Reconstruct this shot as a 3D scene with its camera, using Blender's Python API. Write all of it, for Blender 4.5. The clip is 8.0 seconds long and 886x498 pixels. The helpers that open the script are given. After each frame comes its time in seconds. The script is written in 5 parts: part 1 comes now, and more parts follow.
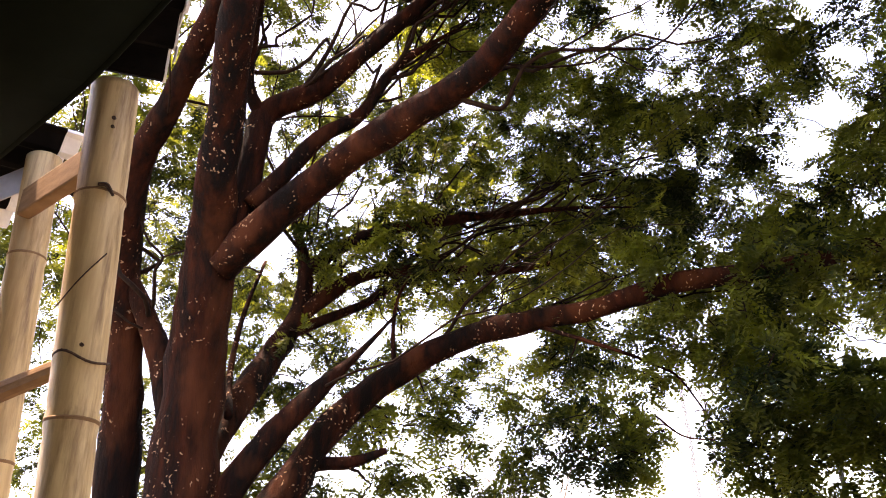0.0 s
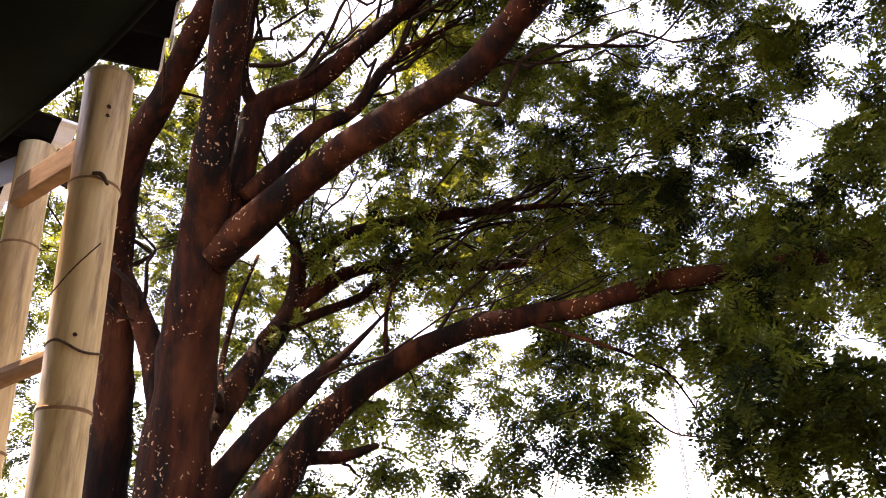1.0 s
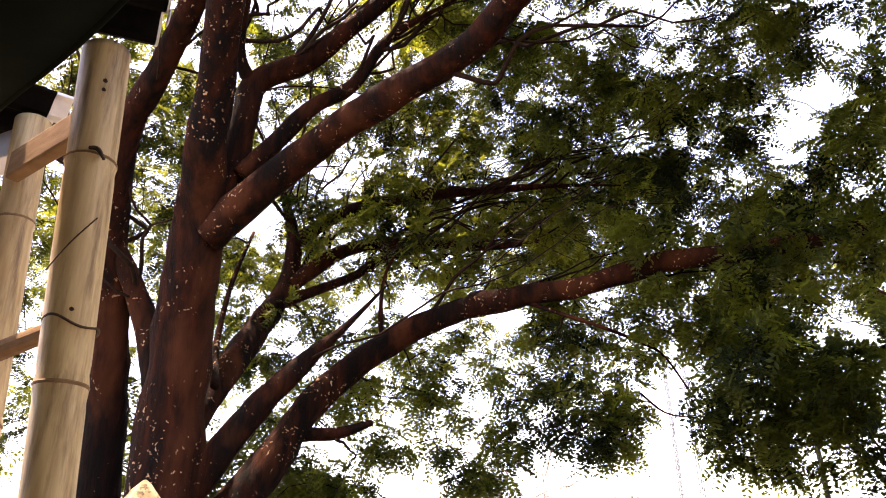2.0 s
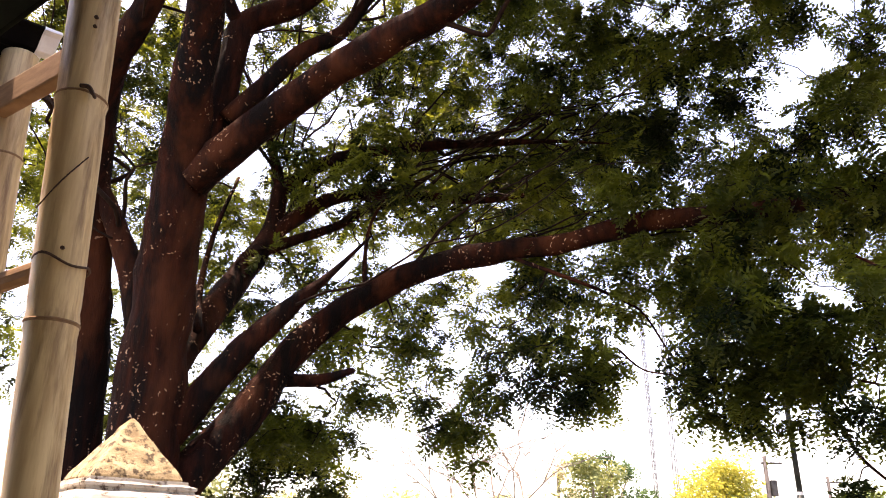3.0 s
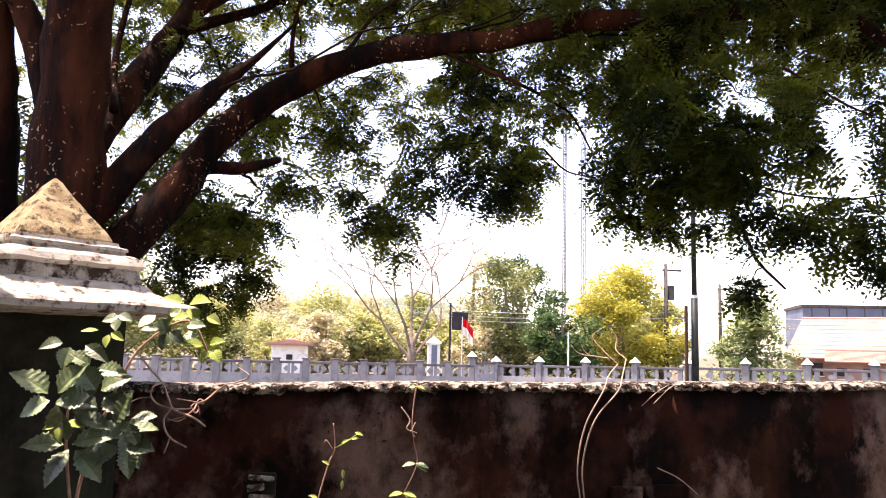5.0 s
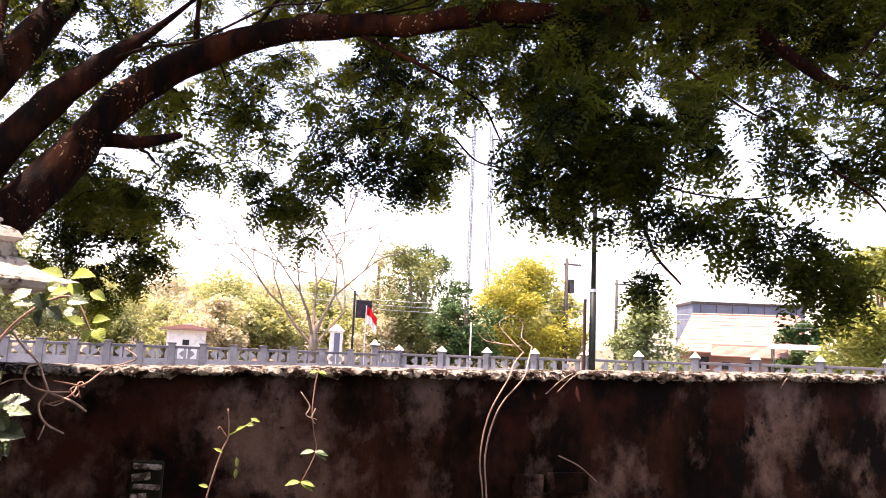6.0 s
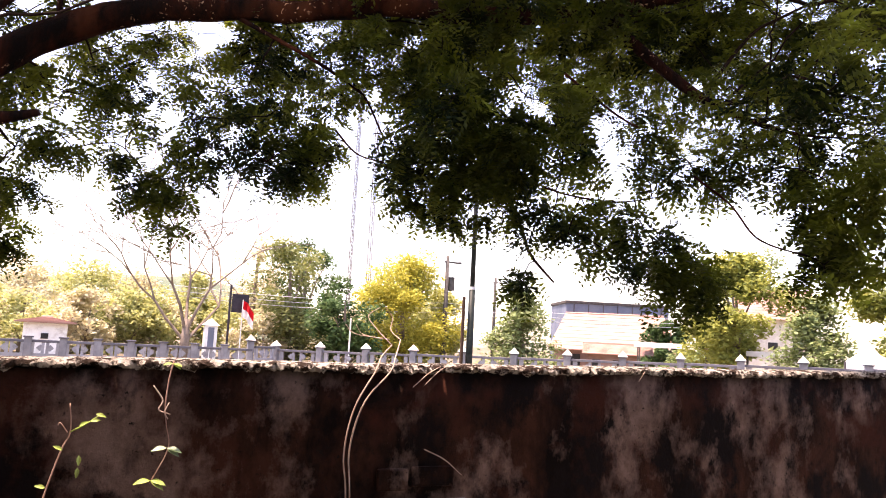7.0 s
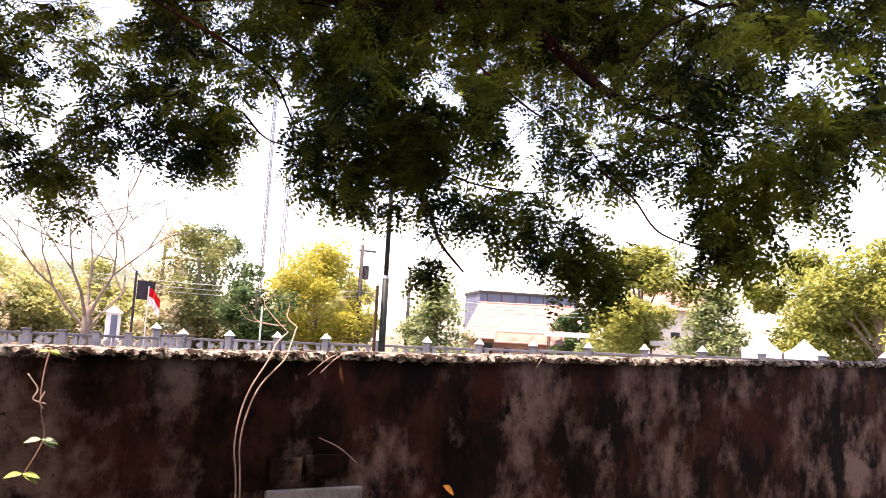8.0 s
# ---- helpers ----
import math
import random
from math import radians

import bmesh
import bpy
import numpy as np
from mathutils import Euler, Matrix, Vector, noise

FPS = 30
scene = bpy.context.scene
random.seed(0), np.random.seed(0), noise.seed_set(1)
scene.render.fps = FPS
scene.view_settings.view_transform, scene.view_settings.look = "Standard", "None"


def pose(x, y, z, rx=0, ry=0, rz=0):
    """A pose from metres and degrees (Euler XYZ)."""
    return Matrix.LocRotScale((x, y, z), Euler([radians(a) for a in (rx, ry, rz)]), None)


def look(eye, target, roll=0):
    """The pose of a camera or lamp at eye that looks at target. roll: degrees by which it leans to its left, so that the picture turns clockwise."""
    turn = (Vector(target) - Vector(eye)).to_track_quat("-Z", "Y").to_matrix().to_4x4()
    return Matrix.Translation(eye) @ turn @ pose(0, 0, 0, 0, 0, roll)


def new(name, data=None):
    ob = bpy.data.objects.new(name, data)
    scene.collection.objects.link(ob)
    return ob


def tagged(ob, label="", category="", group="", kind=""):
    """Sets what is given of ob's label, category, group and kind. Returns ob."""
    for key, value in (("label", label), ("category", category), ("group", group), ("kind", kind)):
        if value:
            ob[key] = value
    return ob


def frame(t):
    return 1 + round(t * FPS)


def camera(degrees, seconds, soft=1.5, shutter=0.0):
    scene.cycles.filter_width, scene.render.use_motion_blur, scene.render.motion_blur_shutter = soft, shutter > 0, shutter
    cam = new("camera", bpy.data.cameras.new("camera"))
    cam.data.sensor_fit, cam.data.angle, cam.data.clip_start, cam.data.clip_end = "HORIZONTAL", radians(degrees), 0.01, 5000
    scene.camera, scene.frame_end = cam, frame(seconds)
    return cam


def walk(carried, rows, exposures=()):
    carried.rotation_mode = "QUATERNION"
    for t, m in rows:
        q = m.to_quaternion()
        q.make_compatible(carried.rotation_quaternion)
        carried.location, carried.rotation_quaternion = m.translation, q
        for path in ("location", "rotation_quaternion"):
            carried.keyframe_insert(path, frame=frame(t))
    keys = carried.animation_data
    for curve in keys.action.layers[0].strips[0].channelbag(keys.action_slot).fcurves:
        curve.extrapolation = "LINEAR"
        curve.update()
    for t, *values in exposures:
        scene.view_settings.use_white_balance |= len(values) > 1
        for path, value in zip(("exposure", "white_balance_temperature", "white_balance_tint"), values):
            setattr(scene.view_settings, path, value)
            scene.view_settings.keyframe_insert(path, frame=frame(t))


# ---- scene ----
cam = camera(59.41, 8.0, soft=1.0)
walk(cam, [
    (0.0, pose(0.053, -0.003, 1.664, 117.04, 1.49, 0.28)),
    (0.5, pose(0.046, 0.007, 1.663, 116.78, 1.23, -0.17)),
    (1.0, pose(0.045, 0.004, 1.661, 116.73, 1.22, -0.47)),
    (2.5, pose(0.036, -0.001, 1.656, 113.71, 0.30, -1.78)),
    (3.0, pose(0.026, -0.008, 1.651, 111.69, -0.44, -2.92)),
    (3.5, pose(0.018, -0.006, 1.640, 108.35, -0.69, -4.38)),
    (4.0, pose(0.010, -0.005, 1.623, 103.88, -1.11, -5.44)),
    (4.5, pose(0.000, 0.000, 1.600, 99.07, -1.31, -6.64)),
    (6.0, pose(0.007, 0.085, 1.575, 96.89, -2.58, -16.00)),
    (6.5, pose(0.021, 0.090, 1.572, 97.13, -2.98, -20.42)),
    (7.0, pose(0.048, 0.106, 1.567, 97.06, -3.00, -24.78)),
    (7.5, pose(0.078, 0.096, 1.567, 96.82, -2.79, -28.31)),
    (8.0, pose(0.093, 0.098, 1.565, 96.60, -3.15, -31.06)),
], exposures=[(0.0, 3.12, 8800, 29), (1.2, 3.05, 8800, 29), (2.5, 2.92, 8500, 28), (3.0, 2.70, 8300, 28), (3.5, 2.25, 8000, 27), (4.5, 2.25, 7600, 27), (6.0, 2.33, 7900, 32), (8.0, 2.33, 8000, 33)])

# ---- light: a high sun over the left shoulder of the wall, a hazy bright sky ----
SUN = Vector((-0.25, 0.08, 0.96)).normalized()
world = bpy.data.worlds.new("world")
scene.world = world
world.use_nodes = True
wn = world.node_tree
sky = wn.nodes.new("ShaderNodeTexSky")
sky.sky_type, sky.sun_disc = "NISHITA", False
sky.sun_elevation, sky.sun_rotation = math.asin(SUN.z), math.atan2(SUN.x, SUN.y)
sky.air_density, sky.dust_density, sky.ozone_density = 1.0, 1.6, 0.6
wn.links.new(sky.outputs[0], wn.nodes["Background"].inputs[0])
wn.nodes["Background"].inputs[1].default_value = 0.15
sun = new("sun", bpy.data.lights.new("sun", "SUN"))
sun.data.energy, sun.data.angle, sun.data.color = 3.4, radians(0.53), (1.0, 0.95, 0.86)
sun.matrix_world = look(SUN * 60, (0, 0, 0))


# ---- materials ----
def graph(name):
    m = bpy.data.materials.new(name)
    m.use_nodes = True
    return m, m.node_tree, m.node_tree.nodes["Principled BSDF"]


def node(nt, kind, **inputs):
    n = nt.nodes.new(kind)
    for key, value in inputs.items():
        slot = n.inputs[key.replace("_", " ")]
        if hasattr(value, "is_linked"):
            nt.links.new(value, slot)
        else:
            slot.default_value = value
    return n


def where(nt, stretch=(1, 1, 1)):
    g = nt.nodes.new("ShaderNodeNewGeometry")
    m = nt.nodes.new("ShaderNodeMapping")
    m.inputs["Scale"].default_value = stretch
    nt.links.new(g.outputs["Position"], m.inputs["Vector"])
    return m.outputs[0]


def noisy(nt, vec, scale, detail=6.0, rough=0.6, lo=0.35, hi=0.65):
    n = node(nt, "ShaderNodeTexNoise", Vector=vec, Scale=scale, Detail=detail, Roughness=rough)
    r = node(nt, "ShaderNodeMapRange", Value=n.outputs[0])
    r.inputs["From Min"].default_value, r.inputs["From Max"].default_value = lo, hi
    return r.outputs[0]


def blend(nt, fac, a, b, how="MIX"):
    n = nt.nodes.new("ShaderNodeMix")
    n.data_type, n.blend_type = "RGBA", how
    for slot, value in ((0, fac), (6, a), (7, b)):
        if hasattr(value, "is_linked"):
            nt.links.new(value, n.inputs[slot])
        else:
            n.inputs[slot].default_value = value if slot == 0 else (*value[:3], 1)
    return n.outputs[2]


def relief(nt, bsdf, height, strength, distance):
    b = node(nt, "ShaderNodeBump", Height=height, Strength=strength, Distance=distance)
    nt.links.new(b.outputs[0], bsdf.inputs["Normal"])


def surface(name, a, b, scale=8.0, rough=0.8, bump=0.4, depth=0.004, stretch=(1, 1, 1), stain=None, stain_scale=2.0, stain_at=(0.5, 0.68), metal=0.0, vary=0.0, shine=0.12):
    """Two tones of one surface with a fine grain, stains of a third tone and a fine relief."""
    m, nt, bsdf = graph(name)
    vec = where(nt, stretch)
    col = blend(nt, noisy(nt, vec, scale), a, b)
    if stain:
        col = blend(nt, noisy(nt, vec, stain_scale, 5, 0.7, *stain_at), col, stain)
    if vary:
        info = nt.nodes.new("ShaderNodeObjectInfo")
        v = node(nt, "ShaderNodeMapRange", Value=info.outputs["Random"])
        v.inputs["To Min"].default_value, v.inputs["To Max"].default_value = 1 - vary, 1 + vary
        h = node(nt, "ShaderNodeHueSaturation", Color=col, Value=v.outputs[0])
        col = h.outputs[0]
    nt.links.new(col, bsdf.inputs["Base Color"])
    bsdf.inputs["Roughness"].default_value, bsdf.inputs["Metallic"].default_value = rough, metal
    bsdf.inputs["Specular IOR Level"].default_value = shine
    relief(nt, bsdf, noisy(nt, vec, scale * 6, 8, 0.7, 0, 1), bump, depth)
    return m


def foliage(name, dark, light, glow, rough=0.5, share=0.45, patch=0.9, shine_through=0.6, glow_at=(0.48, 0.75), glow_share=0.5, gloss_tone=1.0):
    """Leaves: each blade with its own tone, patches tinted towards the glow tone, and light that comes through them."""
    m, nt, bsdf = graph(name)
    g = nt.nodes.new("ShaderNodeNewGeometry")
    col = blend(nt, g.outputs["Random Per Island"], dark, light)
    glow_patch = noisy(nt, where(nt), patch, 4, 0.6, *glow_at)
    tone = node(nt, "ShaderNodeMath", Value=glow_patch)
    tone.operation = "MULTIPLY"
    tone.inputs[1].default_value = glow_share
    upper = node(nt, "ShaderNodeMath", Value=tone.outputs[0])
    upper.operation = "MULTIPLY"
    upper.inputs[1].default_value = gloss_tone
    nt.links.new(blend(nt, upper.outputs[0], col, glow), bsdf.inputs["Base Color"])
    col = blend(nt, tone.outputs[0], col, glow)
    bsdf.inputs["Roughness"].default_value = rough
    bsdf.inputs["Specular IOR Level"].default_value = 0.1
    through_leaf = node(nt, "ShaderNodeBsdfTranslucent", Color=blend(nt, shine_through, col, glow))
    mix = node(nt, "ShaderNodeMixShader", Fac=share)
    nt.links.new(bsdf.outputs[0], mix.inputs[1])
    nt.links.new(through_leaf.outputs[0], mix.inputs[2])
    nt.links.new(mix.outputs[0], nt.nodes["Material Output"].inputs[0])
    return m


def bark_material(name, a, b, fleck):
    """Furrowed bark with small pale flecks."""
    m, nt, bsdf = graph(name)
    vec = where(nt, (1, 1, 0.25))
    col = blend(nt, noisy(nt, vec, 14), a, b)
    # upright streaks put shaded and sunlit sides of the wood into its colour
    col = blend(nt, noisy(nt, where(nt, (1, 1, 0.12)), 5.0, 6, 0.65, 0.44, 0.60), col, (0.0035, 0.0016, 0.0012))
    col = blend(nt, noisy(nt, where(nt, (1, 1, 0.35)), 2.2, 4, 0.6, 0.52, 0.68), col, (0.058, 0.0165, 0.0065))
    shake = node(nt, "ShaderNodeTexNoise", Vector=where(nt), Scale=12.0, Detail=3.0)
    shaken = node(nt, "ShaderNodeVectorMath")
    shaken.operation = "MULTIPLY_ADD"
    nt.links.new(shake.outputs["Color"], shaken.inputs[0])
    shaken.inputs[1].default_value = (0.16, 0.16, 0.16)
    nt.links.new(where(nt, (1, 1, 0.8)), shaken.inputs[2])
    v = node(nt, "ShaderNodeTexVoronoi", Vector=shaken.outputs[0], Scale=24.0)
    v.inputs["Randomness"].default_value = 1.0
    n = node(nt, "ShaderNodeTexNoise", Vector=where(nt), Scale=40.0)
    add = node(nt, "ShaderNodeMath")
    add.operation = "MULTIPLY_ADD"
    nt.links.new(n.outputs[0], add.inputs[0])
    add.inputs[1].default_value = 0.22
    nt.links.new(v.outputs["Distance"], add.inputs[2])
    spot = node(nt, "ShaderNodeMapRange", Value=add.outputs[0])
    for key, value in (("From Min", 0.275), ("From Max", 0.345), ("To Min", 1.0), ("To Max", 0.0)):
        spot.inputs[key].default_value = value
    few = node(nt, "ShaderNodeMath", )
    few.operation = "MULTIPLY"
    nt.links.new(spot.outputs[0], few.inputs[0])
    nt.links.new(noisy(nt, where(nt), 3.2, 4, 0.6, 0.50, 0.62), few.inputs[1])
    col = blend(nt, few.outputs[0], col, fleck)
    nt.links.new(col, bsdf.inputs["Base Color"])
    bsdf.inputs["Roughness"].default_value = 0.9
    bsdf.inputs["Specular IOR Level"].default_value = 0.1
    relief(nt, bsdf, noisy(nt, vec, 38, 8, 0.7, 0, 1), 0.9, 0.02)
    return m


def stained_plaster(name):
    """Old wall plaster: brown black mould with pale worn patches and vertical runs."""
    m, nt, bsdf = graph(name)
    runs = noisy(nt, where(nt, (1, 1, 0.55)), 6.5, 8, 0.66, 0.40, 0.62)
    col = blend(nt, runs, (0.004, 0.0015, 0.001), (0.044, 0.016, 0.009))
    pale = noisy(nt, where(nt, (1, 1, 0.72)), 4.4, 8, 0.66, 0.48, 0.63)
    col = blend(nt, pale, col, (0.180, 0.117, 0.092))
    mould = noisy(nt, where(nt, (1.1, 1, 0.7)), 6.4, 8, 0.66, 0.50, 0.60)
    col = blend(nt, mould, col, (0.006, 0.0032, 0.003))
    col = blend(nt, noisy(nt, where(nt), 60, 4, 0.6, 0.62, 0.72), col, (0.008, 0.006, 0.005))
    col = blend(nt, noisy(nt, where(nt), 3.4, 6, 0.65, 0.54, 0.68), col, (0.040, 0.011, 0.006))
    nt.links.new(col, bsdf.inputs["Base Color"])
    bsdf.inputs["Roughness"].default_value = 0.95
    bsdf.inputs["Specular IOR Level"].default_value = 0.1
    relief(nt, bsdf, noisy(nt, where(nt), 70, 8, 0.7, 0, 1), 0.55, 0.006)
    return m


M = {
    "plaster": stained_plaster("stained_plaster"),
    # dark third tone paints the shaded pits of the broken coping
    "mortar": surface("crumbled_mortar", (0.30, 0.26, 0.22), (0.62, 0.57, 0.50), 40, 0.95, 1.0, 0.012, stain=(0.035, 0.022, 0.016), stain_scale=34, stain_at=(0.455, 0.535)),
    "bark": bark_material("flecked_bark", (0.0075, 0.0019, 0.0009), (0.036, 0.0080, 0.0031), (0.44, 0.26, 0.16)),
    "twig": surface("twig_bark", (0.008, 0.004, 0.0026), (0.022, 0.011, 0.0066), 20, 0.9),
    # near-black leaf tones carry the crown's own shade in their colour
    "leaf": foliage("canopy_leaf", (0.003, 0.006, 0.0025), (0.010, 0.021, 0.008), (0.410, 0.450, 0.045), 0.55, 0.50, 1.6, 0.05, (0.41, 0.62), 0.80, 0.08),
    "lime": surface("lime_washed_cement", (0.36, 0.33, 0.29), (0.56, 0.53, 0.48), 14, 0.9, 0.6, 0.006, stain=(0.07, 0.045, 0.035), stain_scale=34, stain_at=(0.52, 0.64)),
    # grime, plus shade below the moulding mixed into the tones
    "dirty_shaded_lime": surface("grimy_shaded_lime_wash", (0.26, 0.24, 0.21), (0.46, 0.43, 0.38), 18, 0.92, 0.7, 0.006, stain=(0.05, 0.034, 0.026), stain_scale=26, stain_at=(0.45, 0.57)),
    "pyramid": surface("weathered_cement", (0.25, 0.185, 0.105), (0.44, 0.35, 0.22), 22, 0.95, 0.8, 0.006, stain=(0.085, 0.065, 0.045), stain_scale=48, stain_at=(0.50, 0.60)),
    # near-black base is shade put into the cement; green blotches are moss
    "shaft": surface("mossy_shaded_cement", (0.012, 0.012, 0.008), (0.032, 0.03, 0.022), 12, 0.95, 0.7, 0.006, stain=(0.018, 0.034, 0.017), stain_scale=7),
    "bamboo": surface("dry_bamboo", (0.45, 0.305, 0.145), (0.60, 0.435, 0.225), 9, 0.5, 0.25, 0.002, stretch=(6, 6, 0.6), stain=(0.22, 0.13, 0.06), stain_scale=4, shine=0.35),
    "board": surface("old_board", (0.17, 0.095, 0.048), (0.26, 0.155, 0.082), 12, 0.75, 0.4, 0.003, stretch=(1, 1, 6), stain=(0.2, 0.11, 0.06), stain_scale=5),
    "wire": surface("rusty_wire", (0.04, 0.025, 0.02), (0.09, 0.05, 0.03), 80, 0.7),
    # near-black tone puts the shade under the roof into the sheets
    "roof_sheet": surface("shade_black_roof_sheet", (0.003, 0.003, 0.003), (0.007, 0.006, 0.006), 9, 0.9, 0.3, 0.003, stain=(0.004, 0.004, 0.004), shine=0.02),
    "cement_edge": surface("pale_sheet_edge", (0.62, 0.63, 0.66), (0.75, 0.76, 0.78), 25, 0.8, 0.3, 0.002),
    # tarpaulin green blackened for the same shade
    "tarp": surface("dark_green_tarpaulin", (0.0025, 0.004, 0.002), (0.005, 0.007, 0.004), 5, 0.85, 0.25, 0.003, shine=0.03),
    "house_wall": surface("house_wall", (0.55, 0.50, 0.42), (0.66, 0.61, 0.53), 3, 0.9, 0.2, 0.003, stain=(0.4, 0.35, 0.28)),
    "tile_floor": surface("cement_floor", (0.14, 0.13, 0.12), (0.22, 0.21, 0.19), 5, 0.8, 0.2, 0.003, stain=(0.17, 0.15, 0.13)),
    "soil": surface("dusty_soil", (0.11, 0.085, 0.06), (0.18, 0.145, 0.105), 0.8, 0.95, 0.6, 0.02, stain=(0.07, 0.08, 0.035), stain_scale=0.12),
    "asphalt": surface("asphalt", (0.045, 0.045, 0.047), (0.07, 0.07, 0.07), 20, 0.9, 0.5, 0.005),
    "fence": surface("grey_painted_cement", (0.15, 0.152, 0.168), (0.24, 0.242, 0.26), 3, 0.9, 0.3, 0.004, stain=(0.22, 0.21, 0.22), stain_scale=4, vary=0.12),
    "fence_light": surface("pale_grey_cement", (0.23, 0.232, 0.255), (0.36, 0.362, 0.385), 3, 0.9, 0.3, 0.004, stain=(0.18, 0.175, 0.18), stain_scale=3, vary=0.15),
    "fence_dark": surface("dark_grey_cement", (0.08, 0.08, 0.10), (0.15, 0.15, 0.17), 3, 0.9, 0.3, 0.004, stain=(0.10, 0.10, 0.10), stain_scale=3, vary=0.15),
    "cap": surface("white_post_cap", (0.72, 0.70, 0.66), (0.82, 0.80, 0.77), 6, 0.9, 0.2, 0.004, stain=(0.5, 0.45, 0.4), stain_scale=9),
    "pole": surface("grey_green_pole_paint", (0.010, 0.015, 0.014), (0.02, 0.027, 0.025), 6, 0.5, 0.1, 0.002, stain=(0.05, 0.05, 0.05)),
    "band": surface("pale_band", (0.55, 0.55, 0.55), (0.68, 0.68, 0.68), 12, 0.5),
    "concrete_pole": surface("weathered_pole", (0.055, 0.05, 0.048), (0.10, 0.09, 0.085), 5, 0.9),
    "mast": surface("mast_steel", (0.10, 0.095, 0.10), (0.15, 0.14, 0.145), 1, 0.6, metal=0.0),
    "white": surface("white_wall_paint", (0.72, 0.72, 0.70), (0.82, 0.82, 0.80), 2, 0.9, 0.2, 0.003, stain=(0.55, 0.53, 0.5)),
    "clay_wall": surface("red_washed_wall", (0.27, 0.165, 0.135), (0.36, 0.23, 0.19), 1.2, 0.9, 0.3, 0.006, stain=(0.34, 0.2, 0.16), stain_scale=0.9),
    "roof_tile": surface("faded_clay_tile", (0.27, 0.155, 0.125), (0.37, 0.225, 0.185), 1.6, 0.9, 0.5, 0.03, stain=(0.38, 0.20, 0.15), stain_scale=0.7, vary=0.12),
    "grey_clad": surface("blue_grey_cladding", (0.10, 0.12, 0.17), (0.15, 0.17, 0.22), 0.9, 0.6, 0.1, 0.01, stain=(0.16, 0.17, 0.2), stain_scale=0.4),
    "dark_void": surface("dark_opening", (0.02, 0.02, 0.02), (0.04, 0.04, 0.04), 2, 0.6),
    "red": surface("red_cloth", (0.62, 0.02, 0.03), (0.72, 0.04, 0.05), 8, 0.8, 0.2, 0.01),
    "white_cloth": surface("white_cloth", (0.78, 0.78, 0.78), (0.84, 0.84, 0.83), 6, 0.8, 0.2, 0.01),
    "sign": surface("dark_sign_board", (0.025, 0.025, 0.03), (0.05, 0.04, 0.05), 3, 0.5),
    "hill": surface("far_hill_woods", (0.10, 0.13, 0.09), (0.16, 0.18, 0.13), 0.08, 1.0, 0.8, 2.0, stain=(0.20, 0.19, 0.13), stain_scale=0.03),
    "vine_leaf": surface("bramble_leaf", (0.055, 0.095, 0.035), (0.16, 0.22, 0.10), 40, 0.34, 0.5, 0.003, vary=0.35, shine=0.9),
    "young_leaf": surface("young_yellow_leaf", (0.19, 0.26, 0.05), (0.36, 0.43, 0.13), 30, 0.45, 0.3, 0.002, vary=0.2),
    "dry_stem": surface("dry_stem", (0.34, 0.23, 0.18), (0.50, 0.37, 0.30), 30, 0.8, 0.3, 0.002),
    "red_stem": surface("red_stem", (0.30, 0.17, 0.13), (0.45, 0.28, 0.22), 30, 0.7, 0.3, 0.002),
    "block": surface("bare_cement_block", (0.20, 0.19, 0.18), (0.31, 0.30, 0.28), 25, 0.95, 0.7, 0.006, stain=(0.1, 0.09, 0.08), stain_scale=9),
    "orange_leaf": surface("orange_leaf", (0.75, 0.22, 0.03), (0.85, 0.34, 0.05), 30, 0.5),
    "yellow_tree": foliage("yellow_crown", (0.22, 0.215, 0.038), (0.45, 0.43, 0.09), (0.42, 0.37, 0.06), 0.6, 0.4),
    # lime and dry crowns are paled: distance haze mixed into their colour
    "lime_tree": foliage("yellow_green_crown", (0.21, 0.23, 0.10), (0.46, 0.48, 0.24), (0.45, 0.43, 0.12), 0.6, 0.4),
    "dry_tree": foliage("dry_brown_crown", (0.40, 0.35, 0.24), (0.64, 0.57, 0.42), (0.54, 0.50, 0.25), 0.7, 0.35),
    "bright_tree": foliage("sunny_yellow_green_crown", (0.14, 0.170, 0.045), (0.33, 0.37, 0.12), (0.37, 0.36, 0.07), 0.6, 0.4),
    "olive_tree": foliage("olive_crown", (0.11, 0.14, 0.06), (0.24, 0.27, 0.12), (0.22, 0.22, 0.06), 0.6, 0.35),
    "dark_tree": foliage("dark_green_crown", (0.025, 0.065, 0.022), (0.075, 0.14, 0.05), (0.12, 0.17, 0.07), 0.5, 0.3),
    "pale_tree": foliage("pale_green_crown", (0.13, 0.19, 0.08), (0.25, 0.30, 0.14), (0.27, 0.31, 0.12), 0.55, 0.35),
    "grey_bark": surface("grey_bark", (0.13, 0.10, 0.08), (0.23, 0.185, 0.15), 3, 0.9, 0.5, 0.02),
}


# ---- mesh helpers ----
def link(name, bm, material, parent=None, label="", smooth=False):
    data = bpy.data.meshes.new(name)
    bmesh.ops.recalc_face_normals(bm, faces=bm.faces)
    if smooth:
        for face in bm.faces:
            face.smooth = True
    bm.to_mesh(data)
    bm.free()
    data.materials.append(M[material])
    ob = new(name, data)
    if parent:
        ob.parent = parent
    if label:
        ob["label"] = label
    return ob


def part(name, bm, material, parent, label="", smooth=False):
    return link(name, bm, material, parent, label, smooth)


def thing(name, label, category, group="", at=(0, 0, 0), turn=0.0):
    ob = new(name)
    ob.matrix_world = pose(*at, 0, 0, turn)
    ob.empty_display_size = 0.2
    return tagged(ob, label, category, group)


